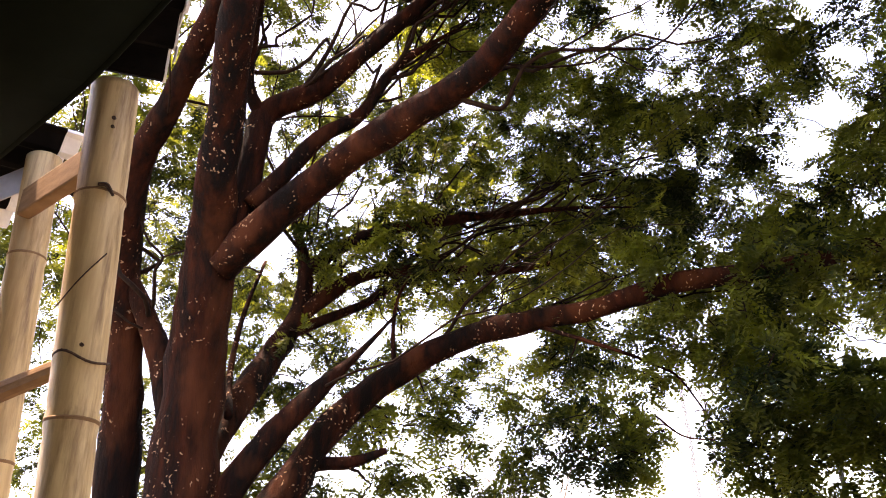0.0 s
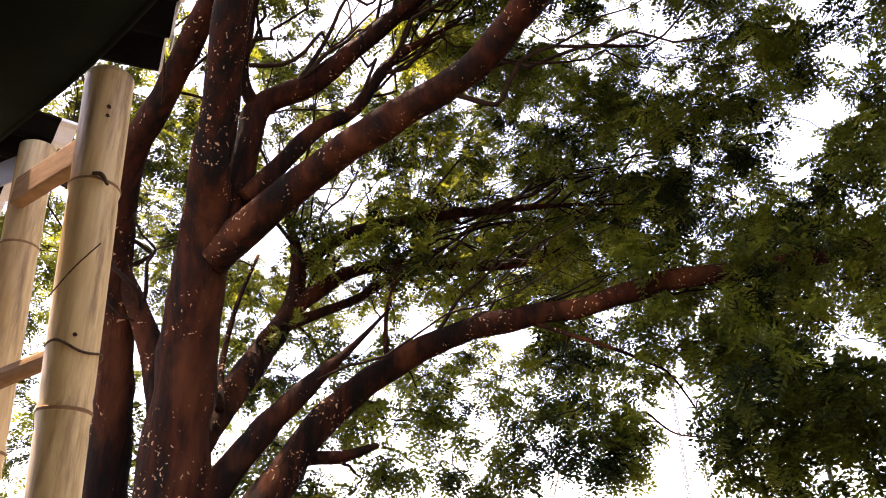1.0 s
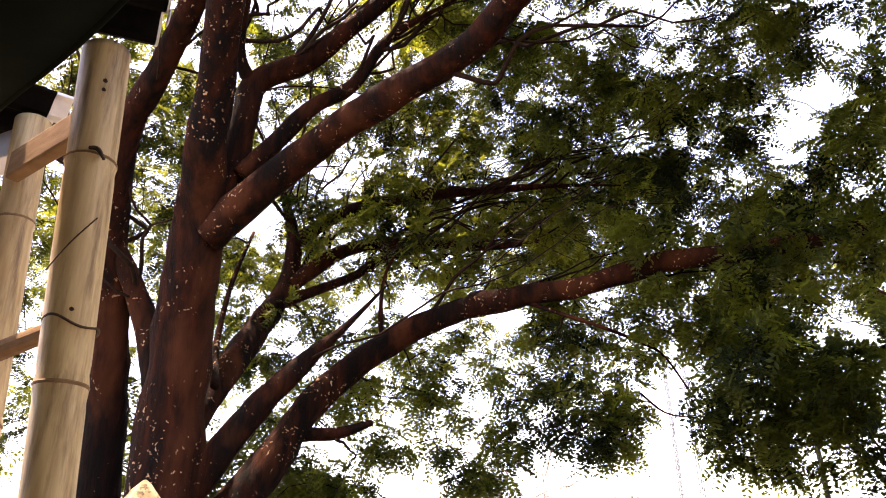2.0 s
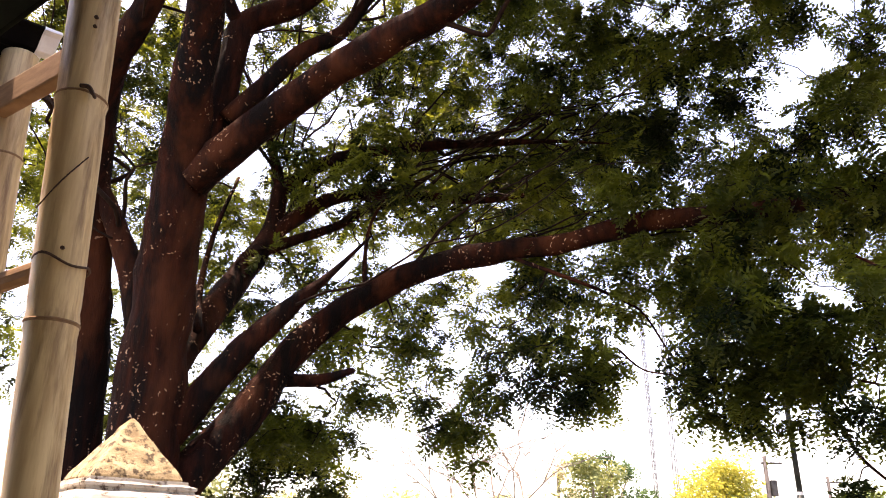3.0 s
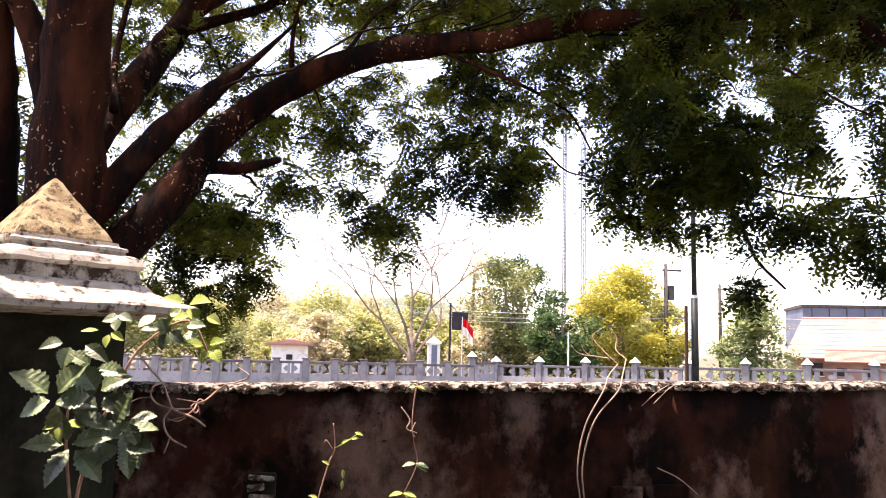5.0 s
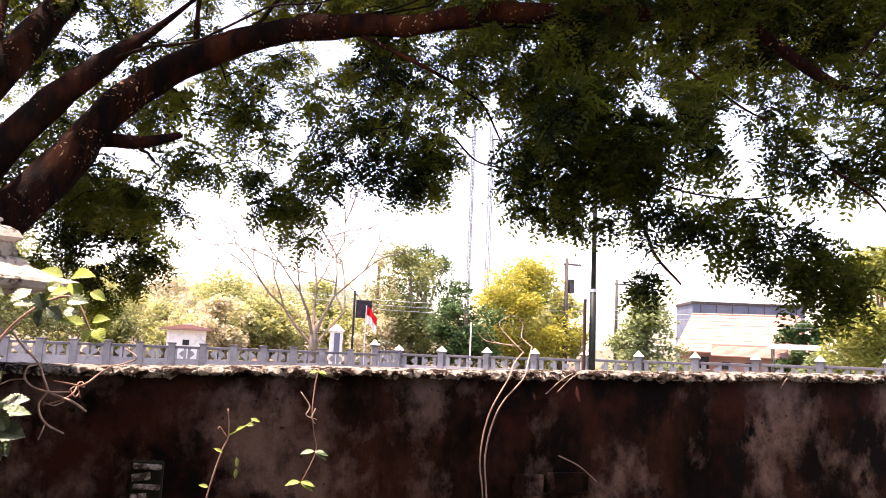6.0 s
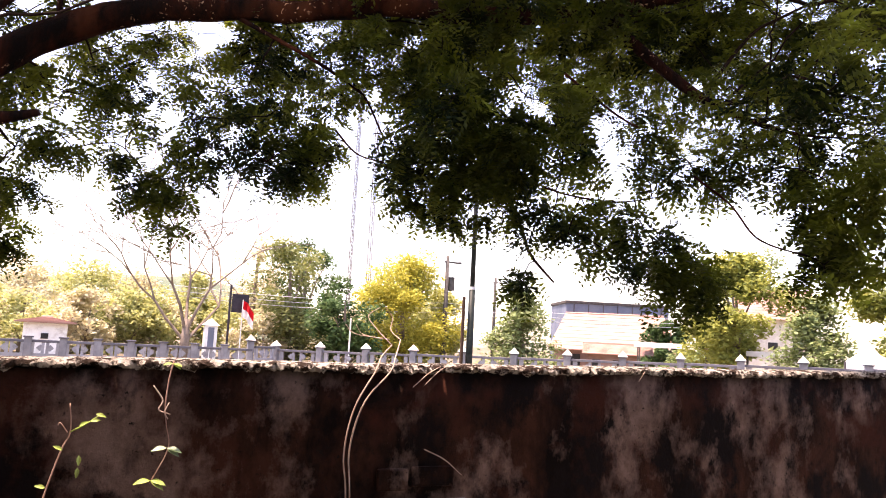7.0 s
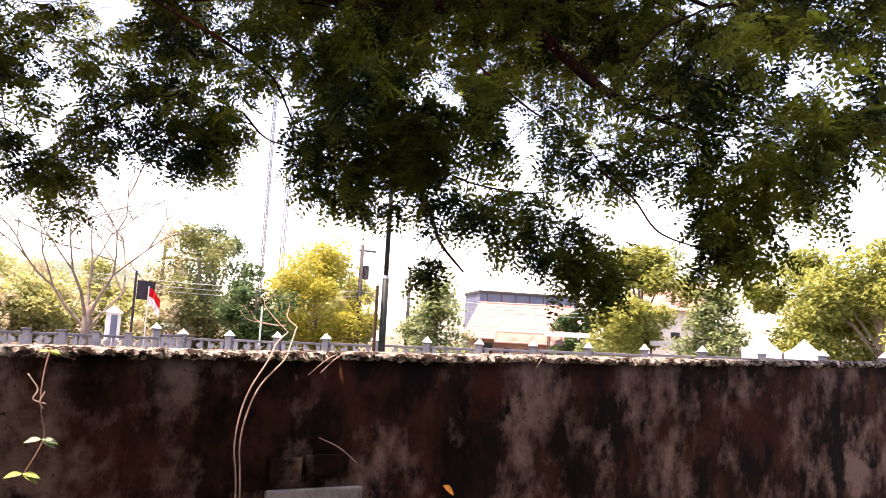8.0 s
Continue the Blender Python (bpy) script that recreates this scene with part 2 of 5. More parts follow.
def box(size, centre=(0, 0, 0), bevel=0.0, bm=None, turn=0.0):
    bm = bm or bmesh.new()
    made = bmesh.ops.create_cube(bm, size=1.0, matrix=pose(*centre, 0, 0, turn) @ Matrix.Diagonal((*size, 1)))
    if bevel:
        edges = list({e for v in made["verts"] for e in v.link_edges})
        bmesh.ops.bevel(bm, geom=edges, offset=bevel, segments=2, affect="EDGES", profile=0.5)
    return bm


def spline(points, steps):
    """A smooth line through points of any number of columns."""
    p = np.array(points, float)
    p = np.vstack([2 * p[0] - p[1], p, 2 * p[-1] - p[-2]])
    out = []
    for i in range(1, len(p) - 2):
        a, b, c, d = p[i - 1:i + 3]
        for s in np.linspace(0, 1, steps, endpoint=False):
            out.append(0.5 * (2 * b + (c - a) * s + (2 * a - 5 * b + 4 * c - d) * s * s + (3 * b - a - 3 * c + d) * s ** 3))
    out.append(p[-2])
    return np.array(out)


def tube(rows, sides=8, bm=None, rough=0.0, seed=0.0):
    """A tube along rows of x, y, z, radius, closed at its ends."""
    bm = bm or bmesh.new()
    rings, side = [], None
    pts = [Vector(r[:3]) for r in rows]
    for i, row in enumerate(rows):
        ahead = (pts[min(i + 1, len(pts) - 1)] - pts[max(i - 1, 0)]).normalized()
        if side is None:
            side = ahead.orthogonal().normalized()
        side = (side - ahead * side.dot(ahead)).normalized()
        other = ahead.cross(side)
        ring = []
        for k in range(sides):
            a = 2 * math.pi * k / sides
            way = side * math.cos(a) + other * math.sin(a)
            r = row[3]
            if rough:
                r *= 1 + rough * noise.noise(pts[i] * 3.1 + way * 0.9 + Vector((seed, 0, 0))) + 0.5 * rough * noise.noise(pts[i] * 9 + way * 2.0)
            ring.append(bm.verts.new(pts[i] + way * r))
        rings.append(ring)
    for a, b in zip(rings, rings[1:]):
        for k in range(sides):
            bm.faces.new((a[k], a[(k + 1) % sides], b[(k + 1) % sides], b[k]))
    bm.faces.new(rings[0][::-1])
    bm.faces.new(rings[-1])
    return bm


def quads(name, corners, material, parent=None):
    """Many loose four-cornered blades, given as an array of N x 4 x 3, as one mesh."""
    n = len(corners)
    data = bpy.data.meshes.new(name)
    data.vertices.add(4 * n)
    data.vertices.foreach_set("co", np.ascontiguousarray(corners, dtype=np.float32).ravel())
    data.loops.add(4 * n)
    data.loops.foreach_set("vertex_index", np.arange(4 * n, dtype=np.int32))
    data.polygons.add(n)
    data.polygons.foreach_set("loop_start", np.arange(0, 4 * n, 4, dtype=np.int32))
    data.update(calc_edges=True)
    data.validate()
    data.materials.append(M[material])
    ob = new(name, data)
    ob["kind"] = "stuff"
    if parent:
        ob.parent = parent
    return ob


def turns(rng, n, droop=None):
    """n random frames (columns: along, across, normal); droop: mean of the upward part of along."""
    a = rng.normal(size=(n, 3))
    if droop is not None:
        a[:, 2] = droop + 0.45 * a[:, 2]
    a /= np.linalg.norm(a, axis=1, keepdims=True)
    up = rng.normal(size=(n, 3)) * 0.55 + (0, 0, 1)
    b = np.cross(up, a)
    b /= np.linalg.norm(b, axis=1, keepdims=True) + 1e-9
    return a, b, np.cross(a, b)


def fronds(rng, centres, length, pairs=7, leaflet=0.045, wide=0.36, ways=None):
    """Feathery leaves: leaflets in pairs along a bent midrib, one at each centre, running out along ways."""
    n = len(centres)
    a, b, c = turns(rng, n, -0.25)
    if ways is not None:
        a = ways / (np.linalg.norm(ways, axis=1, keepdims=True) + 1e-9)
        b = np.cross(rng.normal(size=(n, 3)) * 0.5 + (0, 0, 1), a)
        b /= np.linalg.norm(b, axis=1, keepdims=True) + 1e-9
        c = np.cross(a, b)
    size = length * rng.uniform(0.7, 1.25, n)
    out = []
    for k in range(pairs):
        s = (k + 0.6) / pairs
        reach = leaflet * (0.75 + 0.5 * math.sin(math.pi * s)) * rng.uniform(0.75, 1.2, (n, 1))
        root = centres + a * (s * size)[:, None] - np.array((0, 0, 1.0)) * (0.38 * s * s * size)[:, None]
        for sign in (-1, 1):
            way = b * sign + a * rng.uniform(0.3, 0.75, (n, 1)) + c * rng.normal(0, 0.22, (n, 1))
            way /= np.linalg.norm(way, axis=1, keepdims=True)
            flat = np.cross(way, c + rng.normal(0, 0.30, (n, 3)))
            flat /= np.linalg.norm(flat, axis=1, keepdims=True) + 1e-9
            tip, mid = root + way * reach, root + way * reach * 0.5
            half = flat * reach * wide * 0.5
            out.append(np.stack([root, mid + half, tip, mid - half], 1))
    return np.concatenate(out)


def rosettes(rng, count, spread):
    """Leaf places and ways of one spray: small rosettes of drooping leaves at the twig ends."""
    ends = max(3, int(count / 6))
    p = rng.normal(0, 1, (ends, 3))
    p /= np.linalg.norm(p, axis=1, keepdims=True)
    out = p.copy()
    p *= (rng.random((ends, 1)) ** 0.5) * spread * np.array((1.0, 1.0, 0.75))
    p, out = np.repeat(p, 6, 0), np.repeat(out, 6, 0)
    way = out * 0.55 + rng.normal(0, 1, p.shape) * (0.8, 0.8, 0.35) + (0, 0, -0.30)
    return p + rng.normal(0, 0.012, p.shape), way


def blades(rng, centres, size, wide=0.55):
    """Loose leaves of no special arrangement, one at each centre."""
    n = len(centres)
    a, b, c = turns(rng, n, -0.15)
    s = (size * rng.uniform(0.6, 1.4, n))[:, None]
    return np.stack([centres - a * s * 0.5, centres + b * s * wide * 0.5, centres + a * s * 0.5, centres - b * s * wide * 0.5], 1)


# ---- ground, road and far hill ----
def ground_sheet():
    bm = bmesh.new()
    rings = [0, 6, 15, 30, 60, 120, 300, 800, 2500]
    previous = None
    for r in rings:
        row = []
        for k in range(48):
            a = 2 * math.pi * k / 48
            x, y = r * math.cos(a), r * math.sin(a)
            row.append(bm.verts.new((x, y, 0.05 * noise.noise((x * 0.15, y * 0.15, 0)) if r < 300 else 0)))
        if previous:
            for k in range(48):
                bm.faces.new((previous[k], previous[(k + 1) % 48], row[(k + 1) % 48], row[k]))
        previous = row
    bmesh.ops.remove_doubles(bm, verts=bm.verts, dist=0.001)
    return tagged(link("ground", bm, "soil"), "dusty brown soil with dry grass patches", "ground", kind="structure")


ground_sheet()
road = link("road", box((90, 7, 0.06), (14, 14, 0.06), 0.01, turn=-12), "asphalt")
tagged(road, "grey asphalt road beyond the garden wall", "road", kind="structure")


def hill():
    bm = bmesh.new()
    rows = []
    for j in range(9):
        row = []
        for i in range(61):
            x, s = -170 + 5.0 * i, j / 8
            crest = 17.5 + 5.5 * math.sin(x * 0.021 + 0.6) + 1.8 * noise.noise((x * 0.06, 3, 0)) + 1.2 * noise.noise((x * 0.3, 9, 0))
            crest *= min(1, max(0, (130 - x) / 90)) * min(1, (x + 171) / 40)
            row.append(bm.verts.new((x, 265 + 50 * s, crest * math.sin(s * math.pi / 2) + (1.0 * noise.noise((x * 0.2, s * 8, 2)) if 0 < j else -0.5))))
        rows.append(row)
    for a, b in zip(rows, rows[1:]):
        for i in range(60):
            bm.faces.new((a[i], a[i + 1], b[i + 1], b[i]))
    tagged(link("backdrop", bm, "hill", smooth=True), "low wooded hill in the far haze", "hill", kind="structure")


hill()


# ---- garden wall with a crumbled top ----
WALL_Y = 1.98


def wall_top(x):
    return 1.486 + 0.021 * (x + 0.5) + 0.004 * noise.noise((x * 2.2, 0, 0))


def garden_wall(name, x0, x1):
    step = 0.02
    n = int((x1 - x0) / step)
    bm = bmesh.new()
    rows = []
    for i in range(n + 1):
        x = x0 + (x1 - x0) * i / n
        top = wall_top(x) - 0.022
        row = []
        for z in (-0.1, 0.4, 0.8, 1.0, 1.1, 1.2, 1.3, 1.4, top):
            row.append(bm.verts.new((x, WALL_Y + 0.006 * noise.noise((x * 4, z * 4, 1)), z)))
        row.append(bm.verts.new((x, WALL_Y + 0.15, top)))
        row.append(bm.verts.new((x, WALL_Y + 0.15, -0.1)))
        rows.append(row)
    for a, b in zip(rows, rows[1:]):
        for k in range(len(a) - 1):
            bm.faces.new((a[k], b[k], b[k + 1], a[k + 1]))
    bm.faces.new(rows[0])
    bm.faces.new(rows[-1][::-1])
    wall = tagged(link(name, bm, "plaster", smooth=True), "old plastered garden wall, brown and black with mould", "wall", kind="structure")
    # coping: a broken lip of pale mortar
    bm, rows, step = bmesh.new(), [], 0.006
    n = int((min(x1, 6.0) - x0) / step)
    for i in range(n + 1):
        x = x0 + step * i
        t = wall_top(x)
        g = 0.8 * noise.noise((x * 13, 0, 5)) + 0.6 * noise.noise((x * 37, 2, 5)) + 0.5 * noise.noise((x * 140, 2, 5))
        low = t - 0.023 + 0.015 * g + 0.006 * noise.noise((x * 9, 7, 1))
        lip = -0.011 - 0.010 * noise.noise((x * 40, 4, 8)) - 0.004 * noise.noise((x * 110, 4, 8))
        f = lambda s, k: s * (noise.noise((x * 60, k * 3.7, 2.0)) + 0.6 * noise.noise((x * 150, k * 5.1, 4.0)))
        rows.append([bm.verts.new(v) for v in (
            (x, WALL_Y + 0.16, t - 0.03), (x, WALL_Y + 0.158, t - 0.003), (x, WALL_Y + 0.09, t + f(0.002, 1)),
            (x, WALL_Y + 0.02, t + f(0.003, 2)), (x, WALL_Y + lip * 0.5, t - 0.004 + f(0.006, 3)), (x, WALL_Y + lip + f(0.010, 4), t - 0.011 + f(0.008, 5)),
            (x, WALL_Y + lip * 0.7 + f(0.011, 6), (t + low) / 2 - 0.006 + f(0.010, 7)), (x, WALL_Y + 0.004, low))])
    for a, b in zip(rows, rows[1:]):
        for k in range(7):
            bm.faces.new((a[k], b[k], b[k + 1], a[k + 1]))
    part("coping", bm, "mortar", wall, "crumbling pale mortar along the top")
    return wall


wall_east = garden_wall("wall_north", -0.52, 14.0)
garden_wall("wall_north_2", -8.0, -0.78)


# ---- the shelter that the camera stands under ----
def shelter():
    floor = link("floor", box((9.0, 4.0, 0.12), (-1.5, -0.6, 0.06), 0.01), "tile_floor")
    tagged(floor, "bare cement floor of a terrace", "floor", kind="structure")
    wall = link("wall_south", box((9.0, 0.15, 3.0), (-1.5, -2.55, 1.5), 0.01), "house_wall")
    tagged(wall, "cream plastered house wall behind the terrace", "wall", kind="structure")
    wall = link("wall_west", box((0.15, 3.4, 3.0), (-5.9, -0.9, 1.5), 0.01), "house_wall")
    tagged(wall, "cream plastered side wall of the terrace", "wall", kind="structure")


shelter()


def corrugated(along, across, waves, thick=0.006):
    """A sheet with round corrugations, from its eave corner, eave along x, running back along y."""
    bm, n = bmesh.new(), waves * 8
    top, low = [], []
    for i in range(n + 1):
        x = along * i / n
        z = 0.022 * math.cos(2 * math.pi * i / 8)
        top.append([bm.verts.new((x, y, z + thick)) for y in (0, across * 0.02, across)])
        low.append([bm.verts.new((x, y, z)) for y in (0, across * 0.02, across)])
    for rows in (top, low):
        for a, b in zip(rows, rows[1:]):
            for k in range(2):
                bm.faces.new((a[k], b[k], b[k + 1], a[k + 1]))
    for k in (0, 2):
        for i in range(n):
            bm.faces.new((top[i][k], top[i + 1][k], low[i + 1][k], low[i][k]))
    for i in (0, n):
        for k in range(2):
            bm.faces.new((top[i][k], top[i][k + 1], low[i][k + 1], low[i][k]))
    return bm


def roof():
    top = thing("terrace_roof", "corrugated roof sheets blackened for shade, with pale broken eave", "roof")
    for x, y, z, wide, edge in ((-1.58, 2.36, 2.90, 0.92, -45), (-0.640, 1.555, 2.935, 3.4, -61.6)):
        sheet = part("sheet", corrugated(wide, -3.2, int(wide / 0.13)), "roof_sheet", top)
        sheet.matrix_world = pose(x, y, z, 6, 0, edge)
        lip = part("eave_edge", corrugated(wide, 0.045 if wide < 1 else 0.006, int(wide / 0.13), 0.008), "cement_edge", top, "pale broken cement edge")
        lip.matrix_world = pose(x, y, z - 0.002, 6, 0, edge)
    # unseen sheet added over the camera to cut light bounced off the terrace
    shade_sheet = part("sheet", corrugated(10.6, 3.6, 80), "roof_sheet", top)
    shade_sheet.matrix_world = pose(-5.9, -2.65, 3.02, 2, 0, 0)
    # bent tin flaps left white under the eave
    for x, y, z, long, high, tilt, turn in ((-0.490, 1.275, 2.925, 0.075, 0.045, 0, -61.6), (-0.545, 1.400, 2.905, 0.040, 0.035, 25, -61.6), (-1.050, 1.765, 2.810, 0.20, 0.075, -27, 0)):
        flap = part("tin_flap", box((long, 0.004, high), bevel=0.0015), "cement_edge", top, "bent white tin flap")
        flap.matrix_world = pose(x, y, z, 0, tilt, turn)
    # a dark tarpaulin slung below the sheets
    bm, rows = bmesh.new(), []
    for i in range(25):
        s = i / 24
        row = []
        for j in range(13):
            q = j / 12
            x = -1.55 + 1.75 * s - 1.2 * q
            y = 2.00 - 1.55 * s - 1.35 * q
            sag = -0.05 * math.sin(math.pi * q) + 0.03 * math.sin(s * 9) * (1 - q) + 0.012 * noise.noise((s * 8, q * 8, 0))
            roll = 0.05 * (1 - min(1, q * 9)) ** 2
            row.append(bm.verts.new((x, y, 2.62 + sag + roll + 0.10 * q)))
        rows.append(row)
    for a, b in zip(rows, rows[1:]):
        for j in range(12):
            bm.faces.new((a[j], b[j], b[j + 1], a[j + 1]))
    tarp = thing("tarpaulin", "dark green tarpaulin slung under the roof", "tarpaulin")
    hem = [(*row[0].co, 0.010) for row in rows]
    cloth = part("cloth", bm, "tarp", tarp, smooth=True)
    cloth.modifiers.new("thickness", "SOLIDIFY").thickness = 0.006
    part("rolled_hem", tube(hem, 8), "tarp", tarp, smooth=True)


roof()


def bamboo_post(foot, head, radius, nodes, label, widen=0.0):
    post = thing("bamboo_post", label, "post", "bamboo posts")
    f, h = Vector(foot), Vector(head)
    rows, z = [], 0.0
    marks = sorted(nodes)
    for i in range(161):
        z = f.z + (h.z - f.z) * i / 160
        p = f.lerp(h, i / 160)
        near = min(abs(z - m) for m in marks)
        swell = 1 + 0.05 * math.exp(-(near / 0.012) ** 2) - 0.035 * math.exp(-((near - 0.022) / 0.01) ** 2)
        rows.append((p.x + 0.004 * math.sin(z * 2.1), p.y, p.z, (radius + widen * (z - 1.7)) * swell * (1 + 0.03 * noise.noise((0, 0, z * 2)))))
    part("culm", tube(rows, 20), "bamboo", post, smooth=True)
    for m in marks:
        s = (m - f.z) / (h.z - f.z)
        p = f.lerp(h, s)
        x, r = p.x + 0.004 * math.sin(m * 2.1), radius + widen * (m - 1.7)
        part("node_ring", tube([(x, p.y, m - 0.003, r * 1.035), (x, p.y, m + 0.002, r * 1.065), (x, p.y, m + 0.005, r * 1.02)], 20), "board", post, "dark growth ring")
    return post


front_post = bamboo_post((-0.510, 1.45, 0.0), (-0.693, 1.45, 2.845), 0.0455, (0.35, 0.8, 1.25, 1.63, 2.055, 2.545), "thick pale bamboo post bound with wire", 0.0068)
bamboo_post((-0.815, 1.75, 0.0), (-1.000, 1.75, 2.86), 0.0445, (0.3, 0.75, 1.2, 1.62, 2.05, 2.56), "thick pale bamboo post with a board nailed to it")


def lashings():
    loop = []
    for i in range(33):
        a = 2 * math.pi * i / 32
        loop.append((-0.650 + 0.0515 * math.cos(a), 1.45 + 0.0515 * math.sin(a), 2.176 + 0.006 * math.sin(3 * a + 1) - 0.010 * math.cos(a), 0.0028))
    part("wire_loop", tube(loop, 6), "wire", front_post, "rusty binding wire")
    cross = spline([(-0.704, 1.412, 2.28, 0.0016), (-0.659, 1.398, 2.335, 0.0016), (-0.622, 1.411, 2.395, 0.0016)], 6)
    part("loose_wire", tube(cross, 5), "wire", front_post, "thin loose wire")
    for x, z, r in ((-0.661, 2.732, 0.0045), (-0.660, 2.708, 0.004), (-0.634, 2.196, 0.004), (-0.60, 1.62, 0.003), (-0.59, 1.52, 0.003)):
        y = 1.45 - math.sqrt(max(0, (0.0455 + 0.0068 * (z - 1.7)) ** 2 - (x + 0.510 + (z / 2.845) * 0.183) ** 2))
        part("nail_hole", tube([(x, y - 0.0015, z, r), (x, y + 0.004, z, r)], 8), "wire", front_post, "dark nail hole")
    twig = spline([(-0.662, 1.398, 2.555, 0.004), (-0.644, 1.400, 2.552, 0.005), (-0.630, 1.407, 2.530, 0.003)], 5)
    part("broken_sheath", tube(twig, 6), "wire", front_post, "dark torn sheath at the ring")


lashings()


def slanted_board(a, b, high, deep, name, label, material):
    a, b = Vector(a), Vector(b)
    bm = box(((b - a).length, deep, high), bevel=0.006)
    ob = link(name, bm, material)
    way = (b - a).normalized()
    ob.matrix_world = Matrix.Translation((a + b) / 2) @ way.to_track_quat("X", "Z").to_matrix().to_4x4()
    return tagged(ob, label, "beam")


slanted_board((-0.990, 1.70, 2.69), (-0.725, 1.49, 2.68), 0.078, 0.035, "roof_batten", "brown wooden batten nailed between bamboo posts", "board")
split = link("split_bamboo_rail", tube([(-1.9, 2.2, 2.05, 0.022), (-1.35, 1.9, 2.13, 0.021), (-0.96, 1.70, 2.19, 0.023), (-0.68, 1.50, 2.20, 0.02)], 10), "board")
tagged(split, "weathered split bamboo rail wired to the posts", "rail")


# ---- gate pillar with a pyramid cap ----
def gate_pillar():
    pillar = thing("gate_pillar", "lime washed gate pillar with weathered pyramid cap", "pillar", at=(-0.640, 1.95, 0), turn=40)

    def ring_stack(levels, rough=0.0015):
        """Square rings (half width, height), joined from bottom to top, with worn edges."""
        bm, loops, n = bmesh.new(), [], 14
        for half, z in levels:
            loop = []
            for side in range(4):
                for k in range(n):
                    s = -1 + 2 * k / n
                    x, y = ((s, -1), (1, s), (-s, 1), (-1, -s))[side]
                    wear = 0.985 if k == 0 else 1.0
                    p = Vector((x * half * wear, y * half * wear, z))
                    p += Vector((noise.noise(p * 30), noise.noise(p * 30 + Vector((7, 0, 0))), noise.noise(p * 30 + Vector((0, 9, 0))))) * rough
                    loop.append(bm.verts.new(p))
            loops.append(loop)
        for a, b in zip(loops, loops[1:]):
            for k in range(4 * n):
                bm.faces.new((a[k], a[(k + 1) % (4 * n)], b[(k + 1) % (4 * n)], b[k]))
        bm.faces.new(loops[0][::-1])
        bm.faces.new(loops[-1])
        return bm

    part("shaft", ring_stack([(0.138, 0.0), (0.138, 0.5), (0.138, 1.0), (0.138, 1.3), (0.138, 1.652)], 0.004), "shaft", pillar, "mossy shaft, blackened for shade")
    part("slab", ring_stack([(0.150, 1.640), (0.240, 1.644), (0.254, 1.650), (0.256, 1.664), (0.250, 1.671), (0.220, 1.678), (0.196, 1.688), (0.178, 1.700), (0.168, 1.712), (0.160, 1.716)], 0.0045), "lime", pillar, "flared white slab with dirty rim")
    part("dado", ring_stack([(0.160, 1.704), (0.158, 1.722), (0.155, 1.740), (0.150, 1.754)], 0.004), "dirty_shaded_lime", pillar, "stained white block, darkened for the moulding's shade")
    part("moulding", ring_stack([(0.128, 1.744), (0.158, 1.748), (0.164, 1.757), (0.156, 1.772), (0.143, 1.780), (0.128, 1.784), (0.126, 1.790), (0.131, 1.793), (0.131, 1.799), (0.117, 1.802), (0.114, 1.806), (0.114, 1.812)], 0.0035), "lime", pillar, "chipped white moulding")
    rings = [(0.103, 1.808), (0.104, 1.818)] + [(0.104 * (1 - s / 12) + 0.003, 1.818 + 0.144 * s / 12) for s in range(1, 13)]
    part("pyramid", ring_stack(rings, 0.004), "pyramid", pillar, "weathered ochre pyramid cap")


gate_pillar()


